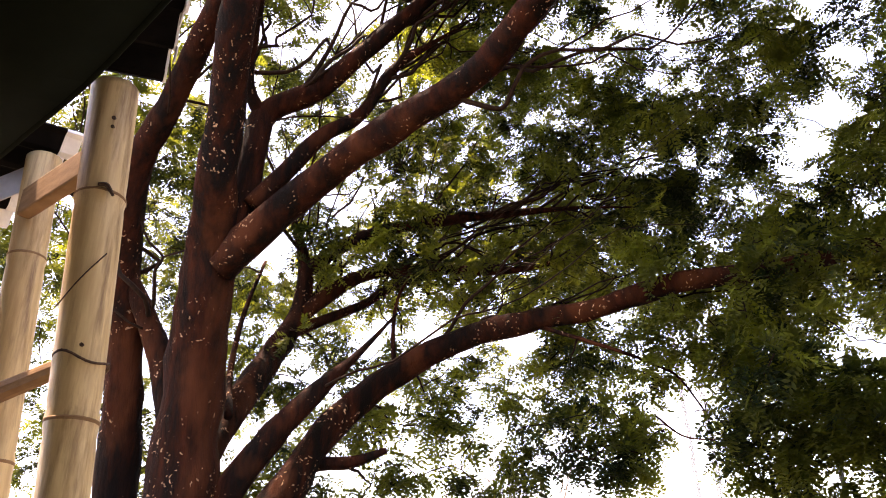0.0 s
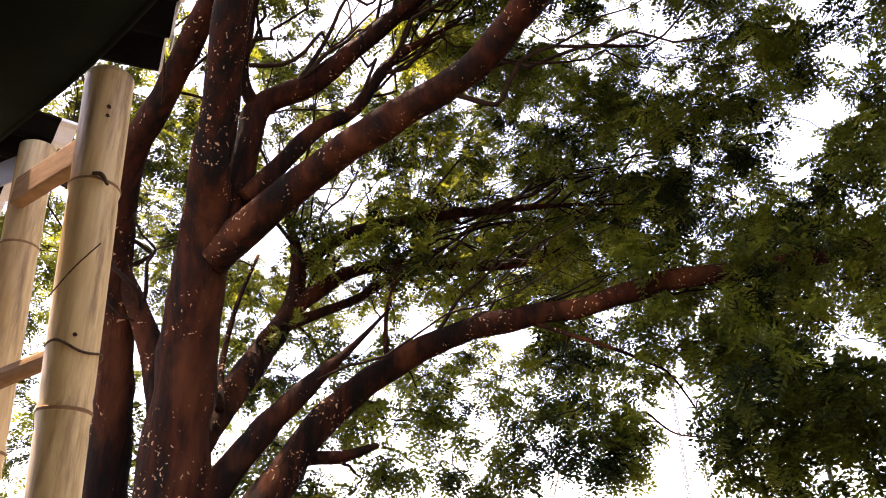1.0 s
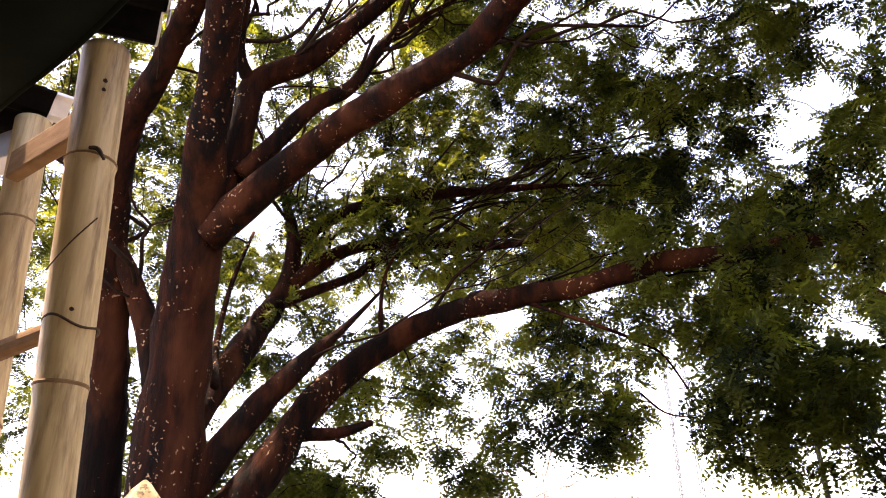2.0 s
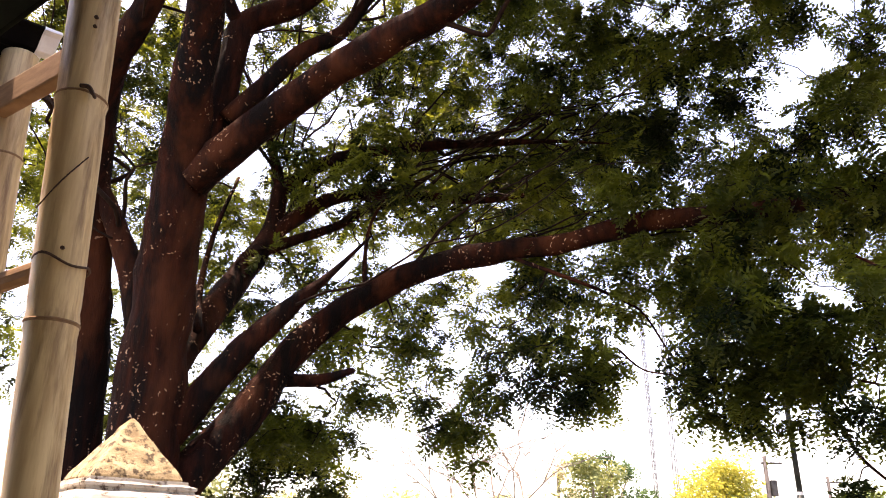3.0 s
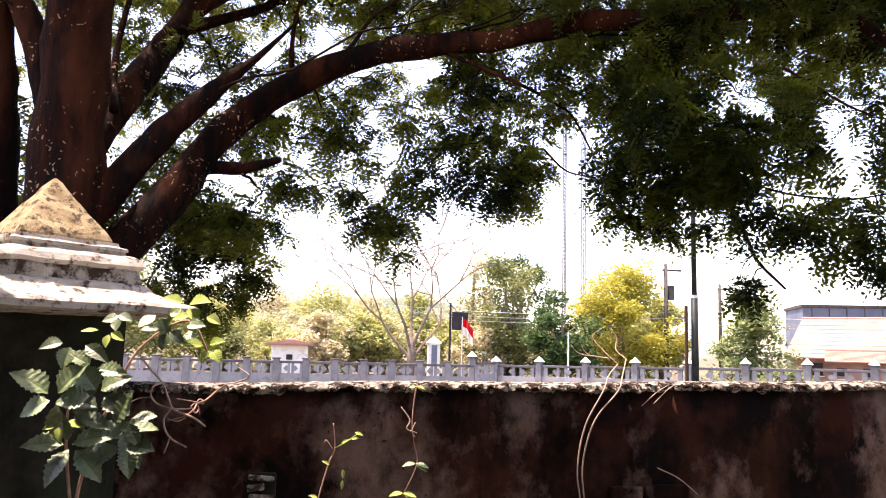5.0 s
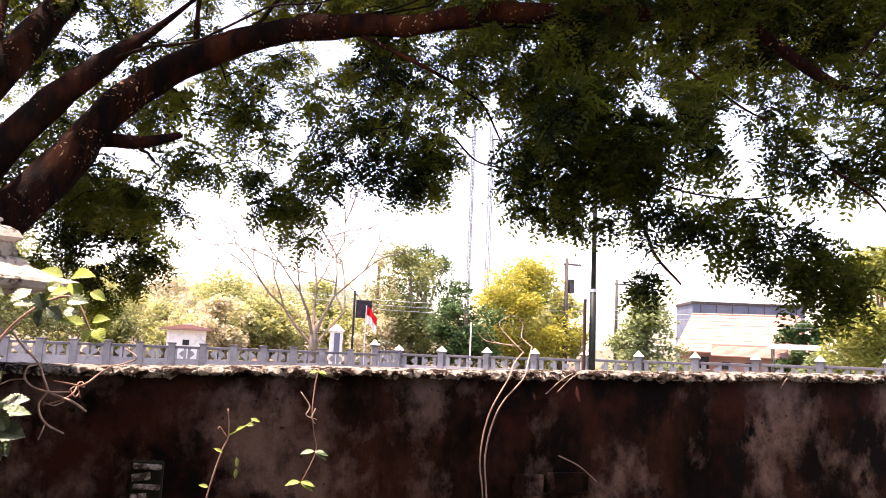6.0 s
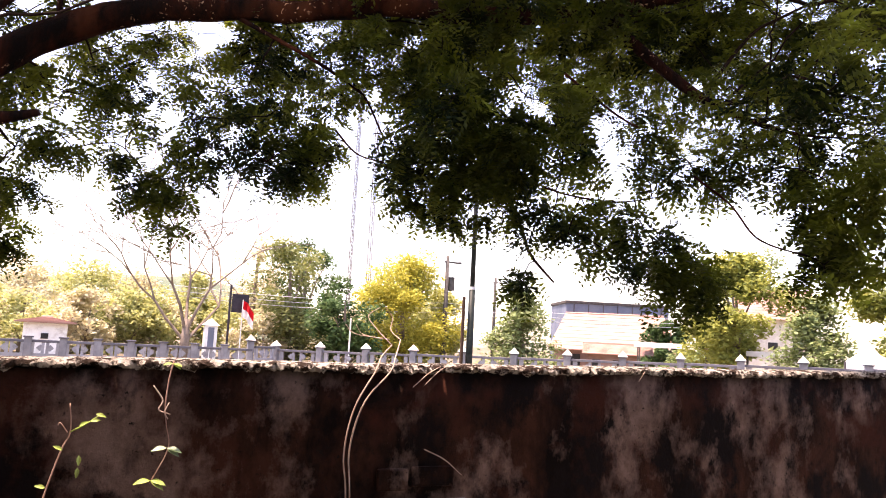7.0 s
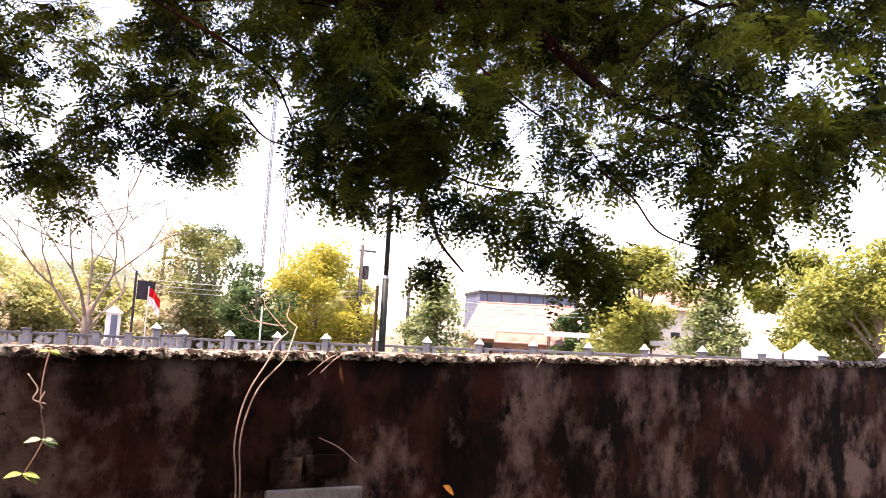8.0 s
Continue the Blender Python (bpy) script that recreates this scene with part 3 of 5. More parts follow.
# ---- the great shade tree over the wall ----
BOUGHS = {
    "a": [(-1.62, 5.36, 4.30, 0.145), (-0.85, 5.01, 4.83, 0.125), (-0.15, 4.65, 5.12, 0.120), (0.39, 4.27, 5.26, 0.110), (0.82, 3.82, 5.54, 0.100), (1.5, 3.2, 6.1, 0.08)],
    "b": [(-2.45, 6.25, 1.6, 0.20), (-2.49, 6.22, 2.67, 0.17), (-2.48, 6.03, 3.5, 0.15), (-2.48, 5.67, 4.43, 0.12), (-2.37, 5.3, 5.16, 0.115), (-2.1, 5.09, 5.62, 0.105), (-1.74, 4.74, 6.19, 0.09), (-1.3, 4.3, 7.0, 0.06)],
    "c": [(-1.56, 5.36, 4.5, 0.117), (-1.42, 5.28, 5.34, 0.111), (-1.34, 5.29, 5.7, 0.104), (-0.95, 5.32, 5.94, 0.091), (-0.56, 5.24, 6.26, 0.081), (0.04, 5.09, 6.76, 0.065), (0.8, 4.9, 7.4, 0.039)],
    "c2": [(-1.36, 5.3, 5.6, 0.06), (-1.48, 5.12, 5.86, 0.055), (-1.42, 4.91, 6.28, 0.05), (-1.3, 4.7, 7.0, 0.03)],
    "d": [(-1.38, 5.24, 4.75, 0.083), (-0.93, 5.33, 5.42, 0.068), (-0.56, 5.4, 5.75, 0.057), (-0.27, 5.33, 6.18, 0.045), (0.3, 5.3, 6.6, 0.007)],
    "e": [(-1.84, 5.95, 2.9, 0.149), (-1.5, 6.82, 4.08, 0.121), (-1.32, 7.09, 4.61, 0.098), (-1.29, 7.08, 5.13, 0.069), (-1.39, 6.85, 5.53, 0.034), (-1.5, 6.7, 6.0, 0.011)],
    "e2": [(-1.32, 7.07, 4.58, 0.081), (-0.73, 7.2, 5.05, 0.07), (-0.03, 7.21, 5.12, 0.057), (0.78, 7.2, 5.07, 0.038), (1.6, 7.1, 5.2, 0.008)],
    "e3": [(-1.29, 7.08, 5.05, 0.072), (-0.72, 7.02, 5.41, 0.065), (-0.02, 7.0, 5.54, 0.055), (0.79, 6.93, 5.59, 0.043), (1.42, 6.84, 5.58, 0.02), (2.1, 6.7, 5.5, 0.007)],
    "e4": [(-1.38, 7.06, 4.4, 0.065), (-0.73, 7.32, 4.78, 0.046), (-0.28, 7.44, 5.08, 0.029), (0.5, 7.6, 5.3, 0.007)],
    "f": [(-1.80, 5.80, 1.85, 0.19), (-1.43, 5.99, 2.33, 0.155), (-1.15, 6.18, 2.77, 0.14), (-0.88, 6.33, 3.26, 0.125), (-0.33, 6.45, 3.77, 0.115), (0.26, 6.37, 4.03, 0.105), (0.78, 6.1, 4.07, 0.095), (1.32, 5.89, 4.09, 0.088), (1.94, 5.58, 4.16, 0.082), (2.66, 5.40, 4.18, 0.078), (3.41, 4.97, 4.22, 0.07), (4.07, 4.5, 4.36, 0.06), (5.2, 3.9, 4.6, 0.04)],
    "f2": [(3.45, 4.93, 4.22, 0.05), (3.93, 4.57, 3.65, 0.042), (4.23, 4.28, 3.36, 0.026), (4.55, 4.0, 3.2, 0.012), (4.8, 3.75, 3.15, 0.005)],
    "g": [(-1.80, 5.75, 2.25, 0.13), (-1.28, 5.8, 3.01, 0.105), (-0.98, 5.86, 3.37, 0.08), (-0.6, 6.0, 3.8, 0.03), (-0.3, 6.15, 4.2, 0.008)],
    "stub": [(-0.95, 6.3, 2.98, 0.06), (-0.65, 6.17, 2.96, 0.05), (-0.38, 6.03, 3.01, 0.025)],
    "h": [(-1.98, 5.78, 3.2, 0.11), (-2.12, 5.78, 3.69, 0.10), (-2.35, 5.72, 4.2, 0.08), (-2.66, 5.68, 4.75, 0.06), (-3.2, 5.6, 5.4, 0.01)],
    "u1": [(3.61, 4.01, 2.76, 0.008), (3.74, 3.82, 2.56, 0.007), (3.88, 3.72, 2.34, 0.006), (4.08, 3.52, 2.23, 0.004)],
    "u2": [(2.97, 4.87, 2.75, 0.008), (3.16, 4.77, 2.69, 0.007), (3.43, 4.59, 2.65, 0.006), (3.68, 4.38, 2.69, 0.004)],
    "u3": [(0.9, 6.05, 4.0, 0.02), (1.39, 5.68, 3.66, 0.015), (1.7, 5.65, 3.51, 0.012), (1.85, 5.64, 3.4, 0.009), (2.0, 5.6, 3.1, 0.006)],
    "u4": [(1.63, 5.68, 3.14, 0.008), (1.81, 5.67, 2.98, 0.007), (2.02, 5.62, 2.93, 0.005)],
    "u5": [(2.91, 4.52, 3.48, 0.010), (3.24, 4.4, 3.23, 0.008), (3.39, 4.32, 3.13, 0.006)],
    "v1": [(-0.33, 6.48, 3.75, 0.025), (-0.36, 6.5, 4.1, 0.022), (-0.33, 6.6, 4.5, 0.016), (-0.2, 6.8, 4.9, 0.010)],
    "v2": [(-1.62, 6.0, 3.3, 0.035), (-1.72, 6.3, 3.8, 0.028), (-1.70, 6.5, 4.4, 0.022), (-1.6, 6.7, 5.0, 0.012)],
    "twig": [(2.75, 5.52, 3.25, 0.022), (3.14, 5.49, 2.59, 0.016), (3.25, 5.46, 2.33, 0.013), (3.43, 5.38, 2.11, 0.008)],
}
TRUNK = [(-1.78, 5.75, -0.1, 0.37), (-1.78, 5.74, 0.6, 0.30), (-1.77, 5.70, 1.5, 0.262), (-1.81, 5.72, 2.6, 0.25), (-1.81, 5.66, 3.5, 0.23), (-1.72, 5.42, 4.35, 0.20), (-1.62, 5.05, 4.9, 0.155), (-1.55, 4.84, 5.36, 0.145), (-1.40, 4.39, 6.08, 0.135), (-1.2, 4.0, 7.0, 0.10), (-0.9, 3.9, 8.2, 0.05)]

# hanging sprays at the crown's lower rim: x, y, z, spread
RIM_WEST = [(-1.06, 7.46, 2.62, 0.44), (-0.73, 7.54, 2.26, 0.33), (-1.34, 7.47, 2.13, 0.33), (-1.23, 7.4, 2.88, 0.33), (-1.0, 7.6, 1.91, 0.25), (0.48, 6.31, 2.62, 0.2), (-0.36, 6.65, 3.03, 0.22),
         (1.32, 6.13, 2.93, 0.24), (1.53, 6.03, 3.18, 0.28), (0.79, 6.42, 2.99, 0.22), (0.07, 6.62, 3.2, 0.3), (2.48, 5.59, 2.68, 0.25), (3.12, 5.34, 2.12, 0.1), (-1.9, 7.4, 2.66, 0.4),
         (-2.6, 7.2, 2.96, 0.4), (-2.4, 7.3, 2.26, 0.4), (-3.0, 7.0, 3.66, 0.45)]
RIM_EAST = [(1.22, 6.28, 2.99, 0.2), (1.54, 6.2, 3.0, 0.22), (2.06, 5.66, 2.84, 0.25), (2.37, 5.32, 2.82, 0.32), (2.77, 5.16, 2.64, 0.25), (2.62, 5.12, 3.13, 0.38), (3.28, 4.86, 2.64, 0.22),
         (3.5, 4.73, 2.47, 0.2), (3.65, 4.38, 2.29, 0.18), (3.84, 4.23, 2.18, 0.24), (4.25, 3.46, 2.5, 0.25), (4.32, 3.42, 2.24, 0.2), (4.14, 3.8, 2.86, 0.29), (3.89, 4.32, 2.89, 0.25),
         (4.39, 3.19, 2.84, 0.3), (4.65, 2.99, 2.86, 0.28), (4.32, 3.34, 2.64, 0.22), (2.9, 5.0, 3.44, 0.4), (3.5, 4.6, 3.24, 0.4)]


RIM_BOUGH = [(1.61, 5.82, 3.5, 0.28), (1.94, 5.7, 3.16, 0.23), (2.21, 5.57, 3.28, 0.29), (2.52, 5.27, 3.09, 0.37), (2.81, 5.18, 2.83, 0.26), (3.06, 4.75, 2.99, 0.32),
    (3.2, 4.51, 2.58, 0.22), (1.05, 6.25, 3.54, 0.29), (0.63, 6.35, 3.4, 0.29), (-0.09, 6.62, 3.64, 0.3), (0.3, 6.58, 3.75, 0.3), (0.72, 6.31, 3.07, 0.24),
    (1.05, 6.23, 3.24, 0.28), (1.71, 5.91, 3.08, 0.26), (3.52, 4.38, 2.78, 0.24)]
RIM_TRUNK = [(3.96, 3.46, 3.02, 0.33), (4.17, 2.87, 2.8, 0.27), (4.18, 2.96, 3.13, 0.34), (3.85, 3.79, 3.25, 0.36), (3.1, 4.9, 3.35, 0.4), (2.3, 5.3, 3.5, 0.4),
    (-1.61, 7.26, 3.27, 0.3), (-1.46, 7.42, 3.62, 0.3), (-1.2, 7.18, 3.87, 0.3), (-1.75, 7.38, 3.02, 0.3), (-0.95, 7.25, 3.39, 0.3), (-0.71, 7.13, 3.53, 0.3),
    (-1.25, 6.81, 4.31, 0.3), (-1.01, 7.1, 4.21, 0.3), (-0.39, 7.0, 3.35, 0.3)]
RIM_MID = RIM_BOUGH + RIM_TRUNK


RIM_ARCH = [(-0.08, 6.43, 3.34, 0.17), (0.3, 6.31, 3.14, 0.15), (0.66, 6.18, 3.17, 0.16), (-0.35, 6.52, 3.0, 0.16), (-0.16, 6.46, 2.88, 0.12), (0.85, 6.1, 2.9, 0.13),
    (1.19, 5.94, 2.88, 0.14), (1.41, 5.82, 2.92, 0.14), (1.58, 5.72, 3.1, 0.16), (0.45, 6.26, 2.66, 0.12), (0.39, 6.28, 2.56, 0.1), (0.97, 6.05, 3.2, 0.15),
    (1.22, 5.92, 3.28, 0.16), (0.05, 6.39, 3.63, 0.17), (0.57, 6.22, 3.51, 0.17), (0.26, 6.32, 2.85, 0.09), (3.01, 4.82, 2.53, 0.13), (3.19, 4.67, 2.56, 0.13)]
RIM_TIPS = [(3.29, 4.58, 2.31, 0.13), (3.27, 4.6, 2.72, 0.13), (3.12, 4.73, 2.4, 0.1), (2.89, 4.91, 2.05, 0.05), (-0.54, 6.57, 2.86, 0.15), (1.66, 5.67, 3.46, 0.14),
    (1.1, 5.99, 3.62, 0.16), (-0.37, 6.52, 3.35, 0.16), (0.47, 6.38, 2.5, 0.14), (0.33, 6.43, 2.61, 0.12), (0.61, 6.33, 2.35, 0.11), (3.54, 4.54, 2.93, 0.13),
    (3.65, 4.43, 3.01, 0.13), (3.82, 4.25, 2.89, 0.13), (3.95, 4.1, 2.8, 0.12), (3.55, 4.53, 2.55, 0.09), (4.05, 3.98, 3.0, 0.14)]
RIM_SOUTH = RIM_ARCH + RIM_TIPS
# openings in the crown where the sky shows, cut as cones from the camera's viewpoint: a point on the axis 4 m out, and
# the radius there
VIEWPOINT = np.array((0.05, 0.04, 1.61))
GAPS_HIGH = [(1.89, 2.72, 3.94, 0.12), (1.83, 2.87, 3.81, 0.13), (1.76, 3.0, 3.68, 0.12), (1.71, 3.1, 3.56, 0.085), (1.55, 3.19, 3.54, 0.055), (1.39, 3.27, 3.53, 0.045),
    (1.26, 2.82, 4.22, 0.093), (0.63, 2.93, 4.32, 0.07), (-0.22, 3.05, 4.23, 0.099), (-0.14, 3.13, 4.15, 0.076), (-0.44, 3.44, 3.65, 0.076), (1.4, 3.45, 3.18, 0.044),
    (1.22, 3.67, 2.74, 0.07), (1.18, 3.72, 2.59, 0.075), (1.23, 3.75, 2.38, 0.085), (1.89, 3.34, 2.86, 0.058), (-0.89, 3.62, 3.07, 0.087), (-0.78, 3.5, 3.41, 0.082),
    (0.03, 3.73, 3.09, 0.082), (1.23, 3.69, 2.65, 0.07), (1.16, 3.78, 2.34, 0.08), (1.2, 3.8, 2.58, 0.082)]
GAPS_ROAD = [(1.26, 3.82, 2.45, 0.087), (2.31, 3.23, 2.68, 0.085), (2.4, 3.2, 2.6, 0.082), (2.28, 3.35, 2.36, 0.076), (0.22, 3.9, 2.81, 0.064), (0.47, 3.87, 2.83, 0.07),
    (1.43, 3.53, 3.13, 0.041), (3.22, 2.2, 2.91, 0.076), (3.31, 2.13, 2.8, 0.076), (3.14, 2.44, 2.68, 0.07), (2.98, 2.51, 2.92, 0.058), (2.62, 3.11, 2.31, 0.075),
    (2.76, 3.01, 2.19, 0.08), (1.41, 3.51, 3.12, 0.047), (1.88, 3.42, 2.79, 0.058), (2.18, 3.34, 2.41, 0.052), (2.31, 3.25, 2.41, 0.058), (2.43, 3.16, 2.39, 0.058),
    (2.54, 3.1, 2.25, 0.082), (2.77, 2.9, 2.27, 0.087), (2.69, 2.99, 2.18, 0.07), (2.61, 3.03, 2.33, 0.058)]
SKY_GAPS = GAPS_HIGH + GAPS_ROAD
# the thickest masses of leaves: centre, spread, number of sprays
MASS_ROAD = [(1.97, 5.61, 4.63, 0.29, 8), (1.82, 5.71, 5.41, 0.36, 8), (1.31, 6.01, 5.8, 0.32, 6), (2.5, 5.3, 3.25, 0.39, 8), (2.71, 5.16, 2.83, 0.3, 8), (2.33, 5.4, 3.63, 0.31, 6),
    (2.96, 4.99, 4.05, 0.32, 6), (1.17, 6.08, 4.31, 0.19, 4), (2.28, 5.4, 3.68, 0.36, 8), (2.64, 5.18, 3.11, 0.39, 10), (2.76, 5.1, 2.69, 0.26, 6), (1.92, 5.61, 4.28, 0.33, 6),
    (3.11, 4.82, 3.13, 0.34, 6), (2.34, 5.37, 2.76, 0.19, 5), (-0.72, 6.81, 2.44, 0.3, 8), (-1.14, 6.95, 2.69, 0.31, 6), (2.49, 5.43, 3.13, 0.39, 9), (2.36, 5.51, 2.68, 0.26, 6)]
MASS_RIM = [(2.83, 5.21, 2.8, 0.26, 6), (3.45, 4.7, 3.96, 0.36, 8), (4.34, 3.63, 2.92, 0.25, 7), (4.36, 3.6, 2.53, 0.2, 6), (4.4, 3.53, 2.18, 0.16, 6), (3.32, 4.82, 2.35, 0.21, 5),
    (3.74, 4.41, 2.1, 0.19, 7), (3.92, 4.2, 2.05, 0.14, 5), (4.68, 2.99, 2.95, 0.28, 6), (4.0, 4.1, 3.15, 0.25, 5), (1.54, 6.01, 2.85, 0.16, 4), (0.6, 6.44, 2.47, 0.16, 3),
    (-1.7, 7.6, 3.83, 0.35, 10), (-0.9, 7.74, 4.83, 0.37, 8), (-0.99, 7.73, 3.96, 0.3, 8), (-1.71, 7.59, 4.8, 0.31, 6), (-0.47, 7.78, 3.85, 0.35, 8), (0.17, 7.8, 3.95, 0.3, 8)]
MASS_BACK = [(0.47, 7.79, 4.3, 0.24, 6), (0.73, 7.77, 3.69, 0.26, 8), (-2.86, 7.23, 6.21, 0.26, 6), (-3.59, 6.89, 5.04, 0.25, 6), (-3.02, 7.17, 7.56, 0.28, 8), (-1.5, 7.64, 8.73, 0.46, 10),
    (0.02, 7.8, 8.82, 0.39, 8), (0.48, 7.79, 7.26, 0.35, 8), (0.99, 7.74, 7.82, 0.36, 8), (-1.33, 7.67, 6.51, 0.33, 6), (-0.42, 7.78, 6.48, 0.4, 8), (0.57, 7.78, 6.37, 0.4, 8),
    (2.38, 7.44, 8.06, 0.44, 10), (3.8, 6.84, 7.57, 0.43, 12), (4.47, 6.43, 6.38, 0.27, 10), (4.68, 6.27, 7.44, 0.28, 8), (3.63, 6.93, 6.63, 0.4, 10), (-2.6, 7.33, 5.42, 0.19, 6)]
MASS_CENTRE = [(-3.36, 7.01, 6.09, 0.2, 6), (0.34, 7.79, 5.36, 0.38, 6), (-0.42, 7.78, 5.52, 0.32, 6), (1.21, 7.71, 5.37, 0.31, 6), (3.0, 6.02, 4.21, 0.36, 8), (3.54, 5.73, 3.94, 0.26, 6),
    (4.55, 4.96, 3.96, 0.36, 10), (4.88, 4.64, 4.3, 0.31, 8), (5.32, 4.13, 4.2, 0.31, 8), (5.72, 3.55, 4.11, 0.31, 8), (5.8, 3.42, 3.42, 0.25, 8), (5.54, 3.82, 3.5, 0.25, 6),
    (2.37, 6.29, 4.13, 0.31, 6), (1.22, 6.6, 3.94, 0.26, 6), (5.1, 4.4, 3.79, 0.3, 8), (4.4, 5.1, 4.43, 0.31, 6), (5.48, 3.92, 3.05, 0.25, 6), (3.46, 5.65, 4.72, 0.32, 6)]
MASS_HIGH = [(3.06, 5.87, 4.64, 0.26, 6), (2.67, 6.05, 4.8, 0.27, 4), (2.94, 6.0, 4.31, 0.31, 6), (3.74, 5.52, 4.25, 0.26, 6), (2.27, 6.28, 4.0, 0.31, 6), (4.5, 4.92, 3.86, 0.3, 8),
    (1.31, 6.55, 4.06, 0.21, 3), (-1.22, 8.31, 5.26, 0.33, 7), (-0.49, 8.39, 5.55, 0.34, 7), (0.15, 8.4, 5.47, 0.34, 7), (-1.0, 8.34, 4.57, 0.26, 5), (0.48, 8.39, 5.01, 0.33, 6),
    (0.92, 8.35, 5.51, 0.27, 5), (-1.94, 8.17, 4.76, 0.26, 6), (-2.01, 8.16, 4.12, 0.22, 4), (-0.02, 8.4, 4.85, 0.26, 4), (-2.61, 7.98, 5.01, 0.26, 5), (1.81, 7.8, 8.87, 0.47, 9)]
MASS_GATE = [(2.23, 7.7, 7.57, 0.43, 8), (1.31, 7.9, 7.15, 0.35, 6), (0.92, 7.95, 8.74, 0.39, 7), (2.89, 7.48, 7.72, 0.29, 5), (-4.11, 7.52, 3.49, 0.26, 6), (-3.05, 8.02, 3.28, 0.22, 6),
    (-4.12, 7.52, 4.58, 0.23, 5), (-2.05, 8.34, 3.32, 0.22, 5), (-2.35, 8.25, 4.15, 0.2, 4), (-4.02, 7.57, 4.0, 0.19, 4), (-3.41, 7.87, 5.93, 0.21, 4), (4.9, 5.71, 4.61, 0.35, 8),
    (5.63, 4.98, 4.38, 0.35, 8), (6.15, 4.32, 4.44, 0.29, 7), (0.32, 7.49, 3.97, 0.28, 6), (-0.03, 7.5, 3.44, 0.22, 5)]
MASSES = MASS_ROAD + MASS_RIM + MASS_BACK + MASS_CENTRE + MASS_HIGH + MASS_GATE


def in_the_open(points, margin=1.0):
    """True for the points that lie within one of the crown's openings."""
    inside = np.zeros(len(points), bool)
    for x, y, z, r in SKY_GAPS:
        axis = np.array((x, y, z)) - VIEWPOINT
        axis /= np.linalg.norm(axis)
        gap = points - VIEWPOINT
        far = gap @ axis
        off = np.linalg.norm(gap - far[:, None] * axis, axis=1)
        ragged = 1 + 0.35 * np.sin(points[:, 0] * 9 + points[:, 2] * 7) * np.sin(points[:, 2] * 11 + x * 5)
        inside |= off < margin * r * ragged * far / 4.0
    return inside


def crown_points(rng):
    """Places of the leaf sprays: a broad, uneven dome, thin near the trunk and thick towards the road."""
    out = RIM_WEST + RIM_EAST + RIM_MID + RIM_SOUTH
    for x, y, z, spread, count in MASSES:
        for k in range(int(count * 0.5)):
            out.append((*(np.array((x, y, z + 0.12)) + rng.normal(0, 0.65, 3) * spread), rng.uniform(0.14, 0.28)))
    while len(out) < 1500:
        x, y, z = rng.uniform(-8, 9.5), rng.uniform(2.7, 12.5), rng.uniform(2.6, 9.2)
        front = 6.5 if x < 1.1 else max(2.7, 6.5 - 1.5 * (x - 1.1))
        if y < front and not (z > 6.6 and y > 4.4 and x < 2):
            continue
        east = min(1.0, max(0.0, (x - 0.8) / 1.5))
        away = math.hypot(x, y)
        low = 1.6 + (0.28 - 0.015 * east) * away + 0.6 * noise.noise((x * 0.8, y * 0.8, 3))
        if x < -1.2:
            low -= 1.2
        high = 9.0 - 1.8 * east - 0.03 * (1 - east) * (x ** 2 + (y - 7) ** 2) + 1.0 * noise.noise((x * 0.5, y * 0.5, 8))
        if z < low - 0.12 * away or z > high:
            continue
        thick = 0.42 + (0.22 if -0.5 < x < 3.5 and z > low + 0.4 else 0.0) + (0.6 if -0.2 < x < 2.6 and z > 5.0 else 0.0) + (0.12 if x < 1 and z > 5.2 else 0.0) + 2.1 * noise.noise((x * 0.95, y * 0.95, z * 1.1))
        spread = rng.uniform(0.20, 0.40)
        if z < low:
            thick, spread = thick * 0.13, spread * 0.65
        if away > 7.6 and z < 1.5 + 0.42 * away:
            thick *= 0.3
        if x < 3.6 and z < 1.5 + 0.37 * away:
            thick *= 0.45
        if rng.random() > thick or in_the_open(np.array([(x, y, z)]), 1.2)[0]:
            continue
        out.append((x, y, z, spread))
    return out


